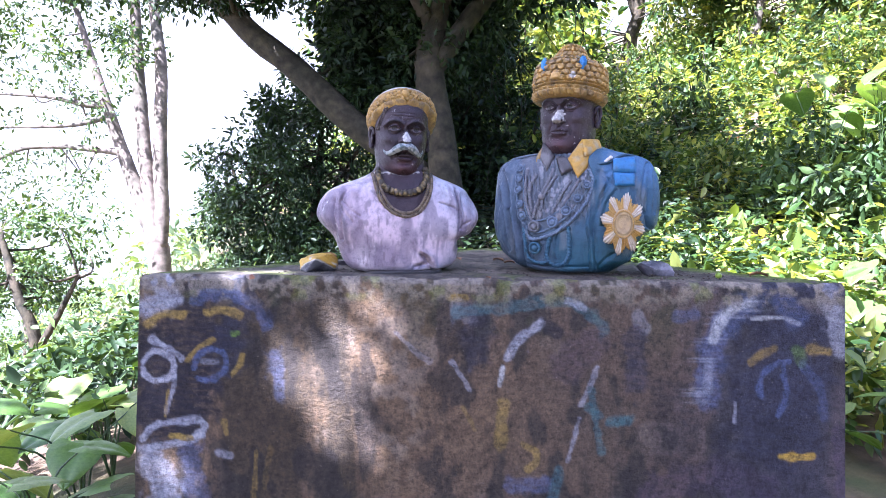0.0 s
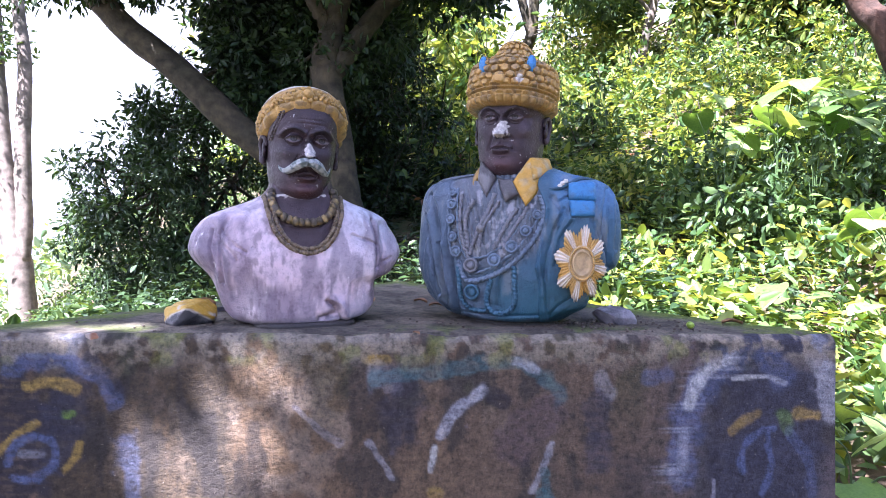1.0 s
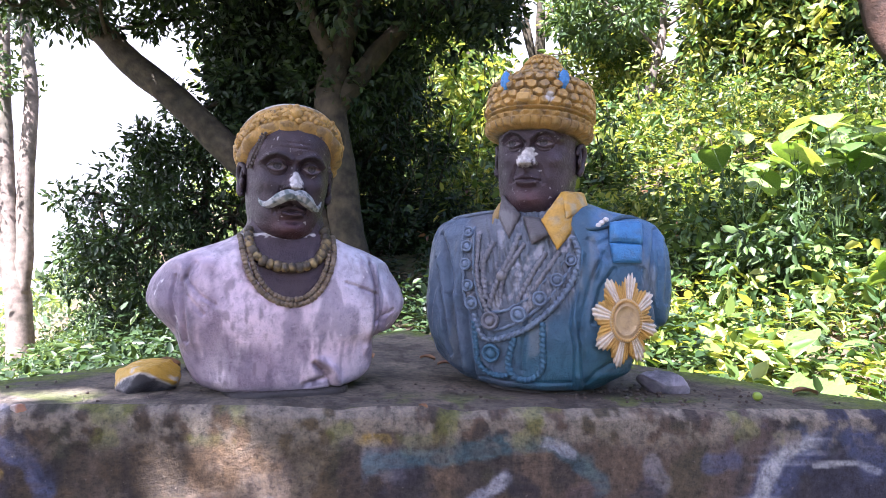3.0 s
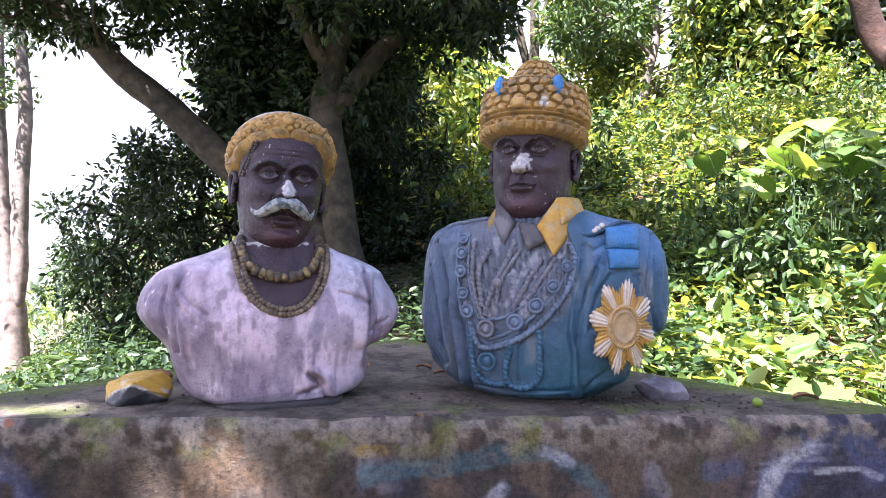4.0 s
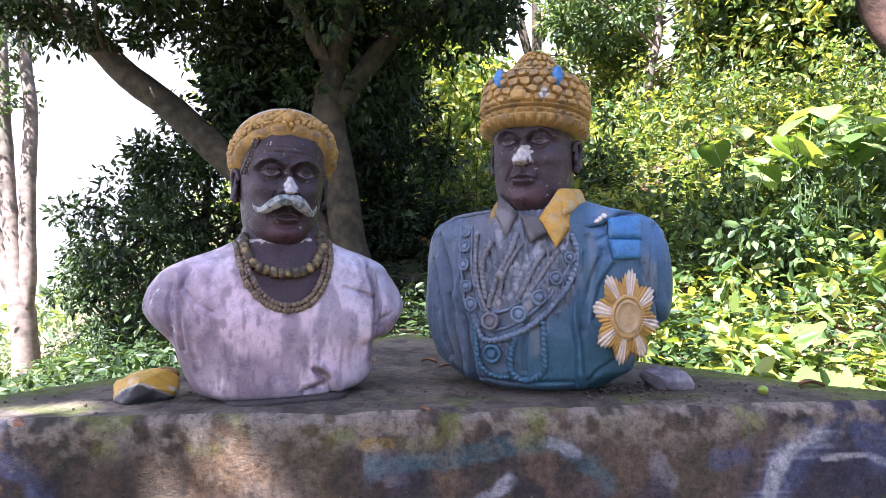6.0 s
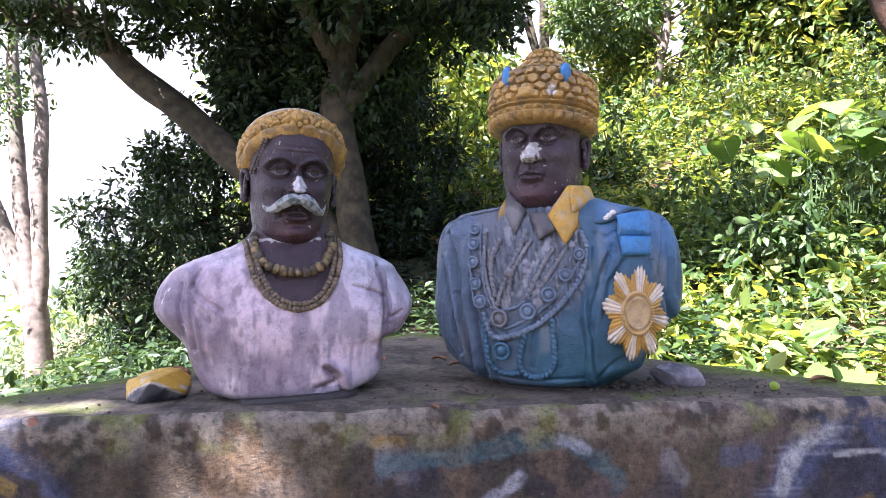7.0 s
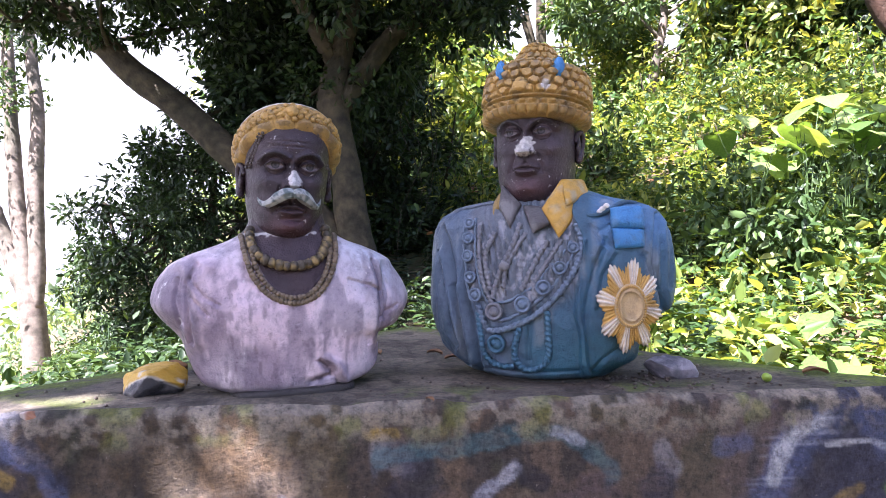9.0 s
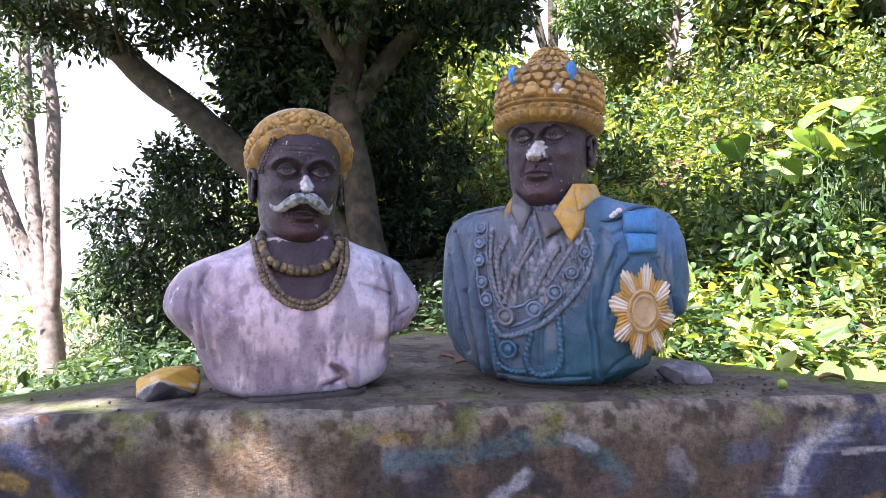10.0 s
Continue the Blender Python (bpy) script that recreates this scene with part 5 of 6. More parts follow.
def tree(name, at, limbs, crowns, bark, leaf, label, rng, category="tree", keep=None, group="", width=0.42, twigs=0):
    """A tapered trunk with limbs, and a crown of clumps (centres, radii, leaves a clump, leaf sizes, upward lean)."""
    base = empty(name, at, label, category, group)
    inv = np.array((*at, 0.0))
    pieces = [tube(np.asarray(p, float) - inv, 26, 12, 0.16, k) for k, p in enumerate(limbs)]
    if twigs:
        ends = np.vstack([c[0] for c in crowns])
        joints = np.vstack([spline(p, 40)[14:, :3] for p in limbs])
        for e in ends[rng.permutation(len(ends))[:twigs]]:
            j = joints[np.argmin(np.linalg.norm(joints - e, axis=1) + 0.3 * rng.random(len(joints)))]
            mid = (e + j) / 2 + rng.normal(size=3) * 0.12 - (0, 0, 0.1)
            pieces.append(tube([(*(j - inv[:3]), 0.03), (*(mid - inv[:3]), 0.02), (*(e - inv[:3]), 0.008)], 8, 6, 0.1, 3))
    v, f = merged(pieces)
    mesh_object("trunk", v, f, bark, base)
    vs, fs, b = [], [], 0
    for centres, radii, per, size, up in crowns:
        v, f = foliage(rng, np.asarray(centres, float), np.asarray(radii, float), per, size, up, width, keep)
        vs.append(v - inv[:3])
        fs.append(f + b)
        b += len(v)
    mesh_object("crown", np.vstack(vs), np.vstack(fs), leaf, base)
    return base


GAPS = lit_gaps([(-0.42, 0.0, 0.80, 0.17), (-0.30, 0.0, 0.92, 0.12), (-0.55, 0.0, 0.66, 0.13), (-0.72, 0.12, 1.05, 0.12), (-0.86, 0.12, 1.05, 0.08), (-0.56, 0.12, 1.09, 0.07), (0.12, 0.06, 1.05, 0.05)])
SUNNY = lit_gaps([(3.9, 5.0, 2.6, 0.6), (4.6, 5.0, 2.4, 0.4), (2.6, 2.8, 0.6, 0.9), (2.9, 8.2, 2.4, 1.1), (4.6, 9.6, 3.2, 0.9), (1.9, 1.6, 0.3, 0.5), (3.5, 13.5, 4.5, 1.8), (5.6, 15.0, 5.6, 1.5)])
rng = np.random.default_rng(3)
h0 = float(height(-0.45, 6.75))
big = [
    [(-0.40, 6.74, h0 - 0.3, 0.34), (-0.44, 6.74, 1.05, 0.24), (-0.51, 6.75, 1.51, 0.20), (-0.59, 6.76, 2.16, 0.185), (-0.72, 6.78, 2.81, 0.19), (-0.64, 6.79, 3.46, 0.15), (-0.50, 6.79, 4.12, 0.13), (-0.3, 6.6, 5.6, 0.07)],
    [(-0.45, 6.80, 1.0, 0.15), (-0.95, 6.82, 1.65, 0.17), (-1.64, 6.84, 2.11, 0.17), (-2.41, 6.91, 2.83, 0.165), (-3.05, 6.96, 3.33, 0.15), (-3.5, 7.0, 3.79, 0.14), (-3.95, 7.04, 4.16, 0.12), (-5.2, 7.0, 5.2, 0.07)],
    [(-0.72, 6.78, 2.75, 0.13), (-0.32, 6.76, 3.33, 0.12), (0.01, 6.75, 3.72, 0.11), (0.47, 6.72, 4.01, 0.10), (1.6, 6.5, 4.7, 0.05)],
    [(-0.66, 6.78, 3.3, 0.09), (-1.1, 6.5, 4.1, 0.08), (-1.7, 6.2, 5.2, 0.05)],
]
c1 = clumps(rng, 230, (-5.8, 4.6, 3.9), (1.5, 9.0, 6.8), (0.35, 0.7), lambda c: c[:, 2] > 3.75 + 0.10 * np.abs(c[:, 0] + 1))
c2 = clumps(rng, 150, (-2.1, 6.9, 2.5), (0.1, 9.0, 4.4), (0.28, 0.5), lambda c: c[:, 2] > 2.4 + 0.5 * np.abs(c[:, 0] + 1.2))
c3 = clumps(rng, 30, (-5.2, 5.8, 3.7), (-2.6, 7.6, 4.6), (0.18, 0.34), lambda c: c[:, 2] > 3.2 - 0.55 * (c[:, 0] + 2.6) * 0.6)
c4 = clumps(rng, 16, (0.1, 6.0, 3.6), (1.25, 7.4, 4.3), (0.2, 0.35))
# High clumps out of view, added to shade the ground behind the busts.
c5 = clumps(rng, 210, (-4.2, 2.6, 6.6), (0.9, 10.5, 8.8), (0.6, 1.0))
tree("shade_tree", (-0.4, 6.74, h0 - 0.1), big, [(*c1, 175, (0.08, 0.165), 0.5), (*c2, 180, (0.08, 0.15), 0.3), (*c3, 130, (0.07, 0.13), 0.4), (*c4, 120, (0.08, 0.15), 0.1), (*c5, 80, (0.19, 0.34), 0.5)], bark_dark, leaf_dark, "large dark-barked spreading shade tree with dense foliage", rng, twigs=22)

# bushy young tree on the valley side of it
def lean(c):
    return (c[:, 2] < 3.75 - 0.85 * np.abs(c[:, 0] + 2.1)) & (c[:, 0] > -4.3) & (c[:, 2] > height(c[:, 0], c[:, 1]) - 0.1)


c1 = clumps(rng, 340, (-4.9, 7.6, -1.2), (-1.0, 10.4, 3.8), (0.2, 0.42), lean)
c2 = clumps(rng, 60, (-4.3, 7.6, 0.6), (-2.4, 9.0, 2.6), (0.14, 0.3), lambda c: c[:, 2] < 3.2 - 0.85 * np.abs(c[:, 0] + 2.3))
hb = float(height(-2.7, 9))
tree("bushy_tree", (-2.7, 9.0, hb), [[(-2.7, 9, hb - 0.3, 0.12), (-2.75, 9, 0.8, 0.09), (-2.6, 9.0, 2.6, 0.03)], [(-2.72, 9, 0.5, 0.06), (-3.3, 8.7, 1.4, 0.045), (-4.0, 8.4, 1.9, 0.02)], [(-2.72, 9, 0.9, 0.05), (-2.1, 8.8, 1.8, 0.03), (-1.8, 8.6, 2.2, 0.015)]], [(*c1, 120, (0.06, 0.14), 0.55), (*c2, 90, (0.05, 0.11), 0.6)], bark_dark, leaf_dark, "bushy young tree with small dark green leaves beside the slope", rng, twigs=40)

# tall pale tree on the valley side
T = [
    [(-10.19, 19.15, -4.2, 0.42), (-10.25, 19.2, -1.65, 0.36), (-10.44, 19.25, -0.22, 0.34), (-10.76, 19.29, 0.6, 0.27), (-11.37, 19.39, 2.09, 0.21), (-12.2, 19.54, 4.41, 0.16), (-13.0, 19.6, 7.0, 0.08)],
    [(-10.44, 19.3, -0.4, 0.26), (-10.55, 19.31, 0.6, 0.25), (-10.84, 19.47, 2.63, 0.22), (-11.05, 19.67, 5.14, 0.19), (-11.2, 19.85, 7.28, 0.16), (-11.3, 19.9, 11, 0.08)],
    [(-10.3, 19.2, -0.6, 0.26), (-10.25, 19.32, 0.6, 0.24), (-10.34, 19.52, 2.82, 0.22), (-10.33, 19.72, 5.14, 0.19), (-10.59, 19.88, 7.29, 0.16), (-10.7, 20, 11, 0.08)],
    [(-11.3, 19.39, 2.0, 0.13), (-11.64, 19.41, 2.45, 0.12), (-14.33, 19.26, 2.61, 0.08), (-15.9, 19.15, 2.0, 0.04)],
    [(-12.0, 19.5, 3.9, 0.10), (-12.73, 19.47, 3.96, 0.09), (-14, 19.4, 4.2, 0.06), (-16, 19.33, 4.3, 0.03)],
    [(-11.9, 19.5, 3.6, 0.09), (-13.2, 19.4, 3.3, 0.07), (-16, 19.25, 3.2, 0.03)],
]
c1 = clumps(rng, 110, (-18, 18, 5.0), (-10.6, 21, 11), (0.4, 0.9))
c2 = clumps(rng, 90, (-17.5, 18, 0.2), (-11.3, 20.5, 5), (0.3, 0.6))
tree("pale_tree", (-10.2, 19.15, -4.0), T, [(*c1, 80, (0.14, 0.26), 0.4), (*c2, 26, (0.12, 0.22), 0.4)], bark_pale, leaf_mid, "tall pale-barked tree forking into three slender stems", rng, twigs=40)

# crooked dark tree further down the valley side
c1 = clumps(rng, 46, (-11.0, 10.0, -1.2), (-7.6, 12.4, 0.9), (0.3, 0.6))
tree("crooked_tree", (-8.9, 10.3, -4.2), [[(-8.9, 10.3, -4.6, 0.16), (-8.45, 10.3, -1.8, 0.12), (-8.75, 10.3, -0.7, 0.09), (-9.2, 10.5, 0.5, 0.05)], [(-8.5, 10.3, -1.9, 0.08), (-8.0, 10.3, -1.1, 0.06), (-7.6, 10.4, -0.3, 0.03)]], [(*c1, 110, (0.08, 0.17), 0.5)], bark_dark, leaf_mid, "crooked dark-stemmed tree on the valley slope", rng, twigs=30)

# trees far down the valley, the haze put into their leaf colour
for k, (x, y, s) in enumerate(((-24, 32, 0.8), (-30, 27, 0.9), (-34, 36, 1.1))):
    z = float(height(x, y))
    c1 = clumps(rng, 46, (x - 3.4 * s, y - 2, z + 1.0), (x + 3.4 * s, y + 2, z + 8.5 * s), (0.5, 1.2))
    tree("valley_tree", (x, y, z), [[(x, y, z - 0.4, 0.22), (x + 0.3, y, z + 3, 0.16), (x - 0.2, y, z + 7 * s, 0.05)], [(x + 0.2, y, z + 2.5, 0.1), (x + 1.6, y, z + 5, 0.04)]], [(*c1, 46, (0.2, 0.38), 0.4)], bark_pale, leaf_haze, "valley tree with distance haze put into its pale leaves", rng, group="valley trees")

# unseen tree added by the visitor's path, its crown overhead shades the pedestal
c1 = clumps(rng, 130, (-4.7, -4.3, 5.2), (-0.8, -1.3, 7.2), (0.4, 0.75))
c2 = clumps(rng, 80, (-3.1, -3.5, 5.9), (-0.9, -2.0, 6.9), (0.3, 0.55))
tree("unseen_roadside_tree", (-4.6, -5.2, float(height(-4.6, -5.2))), [[(-4.6, -5.2, -1.6, 0.3), (-4.5, -5.0, 2, 0.22), (-3.4, -3.9, 5.2, 0.16), (-2, -2.6, 6.6, 0.06)]], [(*c1, 175, (0.10, 0.21), 0.6), (*c2, 150, (0.10, 0.20), 0.6)], bark_dark, leaf_dark, "unseen dark-trunked tree added beside the path for shade", rng, keep=GAPS)

# unseen low woods added to close the place behind the path and block low sky
for k, (x, y) in enumerate(((3.4, -7.5), (-1.0, -9.5), (7.5, -4.5), (-8.5, -4.0), (-5.0, -9.0), (6.4, -8.5))):
    z = float(height(x, y))
    c1 = clumps(rng, 60, (x - 2.8, y - 2.0, z + 0.6), (x + 2.8, y + 2.0, z + 5.2), (0.6, 1.1))
    tree("unseen_roadside_tree", (x, y, z), [[(x, y, z - 0.3, 0.2), (x + 0.2, y, z + 2.4, 0.15), (x, y + 0.3, z + 4.8, 0.05)]], [(*c1, 90, (0.16, 0.32), 0.5)], bark_dark, leaf_dark, "low dark-leaved tree, unseen, added to block sky light behind the path", rng, group="roadside trees")

# leaning reddish trunk beside the slope; the unseen crown above is added for shade
c1 = clumps(rng, 70, (0.8, 1.9, 6.2), (4.3, 3.9, 7.3), (0.35, 0.65))
tree("leaning_tree", (5.6, 3.9, float(height(5.6, 3.9))), [[(5.6, 3.9, 0.3, 0.19), (5.02, 4.05, 1.6, 0.15), (4.60, 4.12, 2.36, 0.13), (4.33, 4.2, 2.95, 0.12), (4.0, 4.3, 3.6, 0.10), (2.9, 3.4, 6.2, 0.05)]], [(*c1, 200, (0.08, 0.16), 0.5)], bark_red, leaf_dark, "leaning tree with a reddish-brown trunk on the slope", rng, keep=SUNNY)

# unseen tree added beside the slope so that its loose crown dapples it
c1 = clumps(rng, 240, (-1.5, 3.6, 0), (12.0, 12.8, 1.6), (0.35, 0.75), lambda c: fbm(np.c_[c[:, 0], c[:, 1], 0 * c[:, 0]], 0.7, 2, 77) > 0.53)
c6 = clumps(rng, 45, (8.0, 8.8, 11.5), (13.0, 13.5, 13.5), (0.7, 1.2))
c1[0][:, 2] += height(c1[0][:, 0], c1[0][:, 1]) + 6.0
tree("unseen_overhanging_tree", (11.0, 5.2, float(height(11.0, 5.2))), [[(11.0, 5.2, 2.5, 0.3), (10.8, 5.4, 6, 0.24), (9.0, 7.0, 9.2, 0.16), (5.0, 9.5, 9.6, 0.07)], [(10.7, 5.5, 6.5, 0.15), (6, 6.5, 8.6, 0.1), (1, 7, 8.5, 0.05)]], [(*c1, 75, (0.14, 0.26), 0.5), (*c6, 85, (0.2, 0.34), 0.5)], bark_dark, leaf_dark, "tall unseen tree added so that its wide loose crown dapples the slope", rng, keep=SUNNY)

# dark thicket behind the big tree, the bank's shade put into its leaves
c1 = clumps(rng, 150, (-0.9, 9.4, 1.0), (1.35, 10.9, 4.4), (0.25, 0.5), lambda c: c[:, 0] < 1.9 - 0.36 * c[:, 2])
hb = float(height(0.3, 10.2))
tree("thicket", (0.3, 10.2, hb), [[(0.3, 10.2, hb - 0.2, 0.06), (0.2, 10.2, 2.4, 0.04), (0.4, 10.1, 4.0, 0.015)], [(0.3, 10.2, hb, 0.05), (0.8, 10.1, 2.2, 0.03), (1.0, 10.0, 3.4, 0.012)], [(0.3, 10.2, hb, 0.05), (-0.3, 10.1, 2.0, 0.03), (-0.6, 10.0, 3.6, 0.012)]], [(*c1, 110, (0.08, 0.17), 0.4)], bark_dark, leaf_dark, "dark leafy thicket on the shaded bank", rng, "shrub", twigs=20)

# shrubs standing out of the slope
for k, (x, y, s) in enumerate(((2.1, 8.6, 0.8), (3.4, 9.8, 1.0), (4.9, 8.9, 0.8), (6.4, 10.4, 1.1), (8.2, 10.0, 1.0), (4.2, 11.8, 1.2), (2.4, 11.4, 1.1), (7.0, 12.6, 1.2), (9.6, 12.4, 1.2), (5.6, 14.0, 1.3), (3.0, 14.2, 1.2), (8.6, 15.0, 1.3), (1.2, 10.2, 0.9), (5.3, 7.0, 0.6), (2.9, 6.9, 0.6), (7.2, 8.3, 0.7))):
    z = float(height(x, y))
    c1 = clumps(rng, 26, (x - 0.75 * s, y - 0.6 * s, z + 0.25), (x + 0.75 * s, y + 0.6 * s, z + 1.5 * s), (0.16 * s, 0.34 * s), lambda c: np.hypot(c[:, 0] - x, c[:, 1] - y) < 0.85 * s - 0.35 * (c[:, 2] - z))
    tree("shrub", (x, y, z), [[(x, y, z - 0.1, 0.03), (x + 0.08, y, z + 0.6 * s, 0.022), (x - 0.05, y, z + 1.25 * s, 0.008)], [(x, y, z, 0.02), (x + 0.4 * s, y - 0.2, z + 0.9 * s, 0.006)], [(x, y, z, 0.02), (x - 0.4 * s, y - 0.2, z + 0.8 * s, 0.006)]], [(*c1, 62, (0.07, 0.19 if k % 2 else 0.14), 0.7)], bark_dark, leaf_mid if k % 3 == 1 else leaf_bright, "leafy green shrub growing on the slope", rng, "shrub", group="shrubs on the slope")

# wood on top of the slope
# Sun and shade among these trees are put into their leaf colours.
wood = ((7.3, 18.3, 0.13, 7.5), (10.2, 20, 0.2, 9), (12.5, 17, 0.22, 8), (4.6, 22.5, 0.2, 9), (1.8, 19, 0.2, 8), (14.5, 22, 0.25, 10), (8.6, 25, 0.22, 10), (-0.8, 16, 0.2, 7), (17.5, 18, 0.25, 9), (13.5, 12.5, 0.2, 8), (12, 27, 0.3, 12), (5.6, 27, 0.25, 11), (2.6, 25, 0.22, 11), (15.5, 26, 0.25, 12), (18.5, 23, 0.25, 12), (10.8, 23.5, 0.2, 10), (16, 15.5, 0.22, 9), (20, 29, 0.3, 13), (0.2, 22, 0.2, 10), (11.2, 15.2, 0.12, 7))
for k, (x, y, r, h) in enumerate(wood):
    z = float(height(x, y))
    low, h = (2.6 if k == 0 else 0.2), (min(h, 5.0) if y < 20.5 else h)
    gap = (lambda c: (np.abs(c[:, 0] / c[:, 1] - 0.204) > 0.055) & (np.abs(c[:, 0] / c[:, 1] - 0.440) > 0.040))
    c1 = clumps(rng, 135, (x - 3.0, y - 2.6, z + low), (x + 3.0, y + 2.6, z + h), (0.45, 1.1), gap)
    tree("forest_tree", (x, y, z), [[(x, y, z - 0.3, r * 1.3), (x + 0.25, y, z + 1.5, r), (x + 0.55, y, z + 3.2, r * 0.85), (x + 0.35, y, z + h, r * 0.3)], [(x + 0.4, y, z + 2.4, r * 0.5), (x - 0.9, y - 0.2, z + h * 0.7, r * 0.2)], [(x + 0.5, y, z + 3, r * 0.5), (x + 1.6, y - 0.2, z + h * 0.75, r * 0.2)]], [(*c1, 90, (0.16, 0.34), 0.45)], bark_pale if k == 0 else bark_dark, leaf_dark if x > 13 else leaf_bright if k % 2 else leaf_mid, "forest tree with a slender trunk on the slope", rng, group="forest trees", twigs=24)


# ---- undergrowth ----
def cover(name, label, leaf, n, box, per, r, size, rng, up=0.9, lift=0.1, patchy=0.0, tall=0.0, width=0.46, seed=0):
    """Weeds in patches on the ground, with stems of leaves rising out of them."""
    x = box[0] + (box[1] - box[0]) * rng.random(n)
    y = box[2] + (box[3] - box[2]) * rng.random(n)
    ok = ~((np.abs(x) < 1.45) & (y > -3) & (y < 1.4)) & ~((np.abs(x) < 1.6) & (y < -0.3)) & ~((x > 0) & (x + y < 1.9))
    ok &= fbm(np.c_[x, y, 0 * x], 0.9, 3, seed) > patchy
    x, y = x[ok], y[ok]
    rad = r[0] + (r[1] - r[0]) * rng.random((len(x), 1)) ** 2
    rise = lift + rad[:, 0] * 0.45 + tall * rng.random(len(x)) ** 2
    v, f = foliage(rng, np.c_[x, y, height(x, y) + rise], rad * np.array([[1, 1, 0.8]]), per, size, up, width)
    return tagged(mesh_object(name, v, f, leaf), label, "undergrowth", kind="stuff")


def weeds(label, leaf, n, box, size, rng, tall, seed=0, patchy=0.4):
    """Single upright stems with pairs of leaves."""
    x = box[0] + (box[1] - box[0]) * rng.random(n)
    y = box[2] + (box[3] - box[2]) * rng.random(n)
    ok = ~((np.abs(x) < 1.45) & (y < 1.4)) & (fbm(np.c_[x, y, 0 * x], 0.8, 3, seed) > patchy) & ~((x > 0) & (x + y < 1.9))
    x, y = x[ok], y[ok]
    z = height(x, y)
    pos, axis, nor, sz = [], [], [], []
    for k in range(len(x)):
        h = tall * rng.uniform(0.4, 1.0)
        bend = rng.normal(size=2) * 0.15
        s = rng.uniform(*size)
        for t in np.arange(0.25, 1.01, 0.12):
            a = rng.uniform(0, 2 * math.pi)
            for q in (a, a + math.pi):
                pos.append((x[k] + bend[0] * h * t * t, y[k] + bend[1] * h * t * t, z[k] + h * t))
                axis.append((math.cos(q), math.sin(q), 0.25 - 0.3 * rng.random()))
                nor.append((0.25 * rng.normal(), 0.25 * rng.normal(), 1))
                sz.append(s * (1.15 - 0.5 * t))
    v, f = leaf_blades(np.array(pos), np.array(axis), np.array(nor), np.array(sz), 0.48)
    return tagged(mesh_object("weeds", v, f, leaf), label, "weeds", kind="stuff")


# Bright or dark leaves carry the sun and shade over the undergrowth.
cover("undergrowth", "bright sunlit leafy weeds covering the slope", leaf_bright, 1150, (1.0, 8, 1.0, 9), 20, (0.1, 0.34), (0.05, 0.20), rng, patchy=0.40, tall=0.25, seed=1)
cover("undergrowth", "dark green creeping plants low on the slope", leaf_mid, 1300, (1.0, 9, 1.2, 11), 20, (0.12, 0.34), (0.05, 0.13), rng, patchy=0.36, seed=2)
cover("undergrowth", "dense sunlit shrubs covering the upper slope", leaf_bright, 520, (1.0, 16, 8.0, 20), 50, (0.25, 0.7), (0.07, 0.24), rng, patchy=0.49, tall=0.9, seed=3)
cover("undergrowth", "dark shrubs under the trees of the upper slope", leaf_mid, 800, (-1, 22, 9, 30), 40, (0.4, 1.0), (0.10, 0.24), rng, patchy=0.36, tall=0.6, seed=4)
# The shade behind the pedestal is put into the dark leaf colour.
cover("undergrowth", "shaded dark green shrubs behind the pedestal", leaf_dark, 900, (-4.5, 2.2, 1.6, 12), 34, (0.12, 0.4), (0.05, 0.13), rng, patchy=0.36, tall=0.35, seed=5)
cover("undergrowth", "green bushes on the valley side", leaf_mid, 900, (-14, -2.3, 1.5, 24), 36, (0.18, 0.55), (0.07, 0.16), rng, patchy=0.3, tall=0.3, seed=6)
cover("undergrowth", "reddish dry leaves caught in the shrubs", leaf_red, 26, (-1.0, 3.5, 6, 13), 9, (0.08, 0.2), (0.05, 0.11), rng, tall=0.8, seed=7)
cover("undergrowth", "shaded dark green shrubs low on the slope", leaf_mid, 170, (2.9, 6.2, 4.3, 6.6), 40, (0.16, 0.4), (0.06, 0.16), rng, lift=0.15, tall=0.75, seed=14)
weeds("upright weeds with paired bright leaves", leaf_bright, 700, (1.3, 7.5, 1.3, 9), (0.07, 0.17), rng, 0.55, 8, 0.40)
weeds("tall weeds with paired leaves on the upper slope", leaf_bright, 700, (1.5, 13, 8, 16), (0.08, 0.20), rng, 1.2, 9, 0.4)
# Dark leaf colour stands in for the shade here as well.
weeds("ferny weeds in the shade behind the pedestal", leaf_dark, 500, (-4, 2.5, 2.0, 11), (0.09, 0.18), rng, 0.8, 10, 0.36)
# Far growth, paled in its colour for the haze.
cover("undergrowth", "far valley bushes and treetops, haze put into their pale leaves", leaf_haze, 420, (-62, -9, 24, 70), 44, (0.8, 2.2), (0.3, 0.55), rng, patchy=0.2, tall=1.5, seed=12)


# thin vines hanging down the shaded bank
pieces = []
for k in range(18):
    x, y, top = rng.uniform(0.1, 2.6), rng.uniform(7.6, 9.4), rng.uniform(2.6, 4.4)
    foot, sway = float(height(x, y)) + rng.uniform(0.1, 1.2), rng.normal(size=6) * 0.22
    pieces.append(tube([(x, y, top, 0.006), (x + sway[0], y + sway[1], 0.7 * top + 0.3 * foot, 0.005), (x + sway[2], y + sway[3], 0.35 * top + 0.65 * foot, 0.005), (x + sway[4], y + sway[5], foot, 0.003)], 16, 5, 0.1, k))
v, f = merged(pieces)
tagged(mesh_object("hanging_vines", v, f, bark_dark), "thin brown vines hanging over the shaded bank", "vines", kind="stuff")


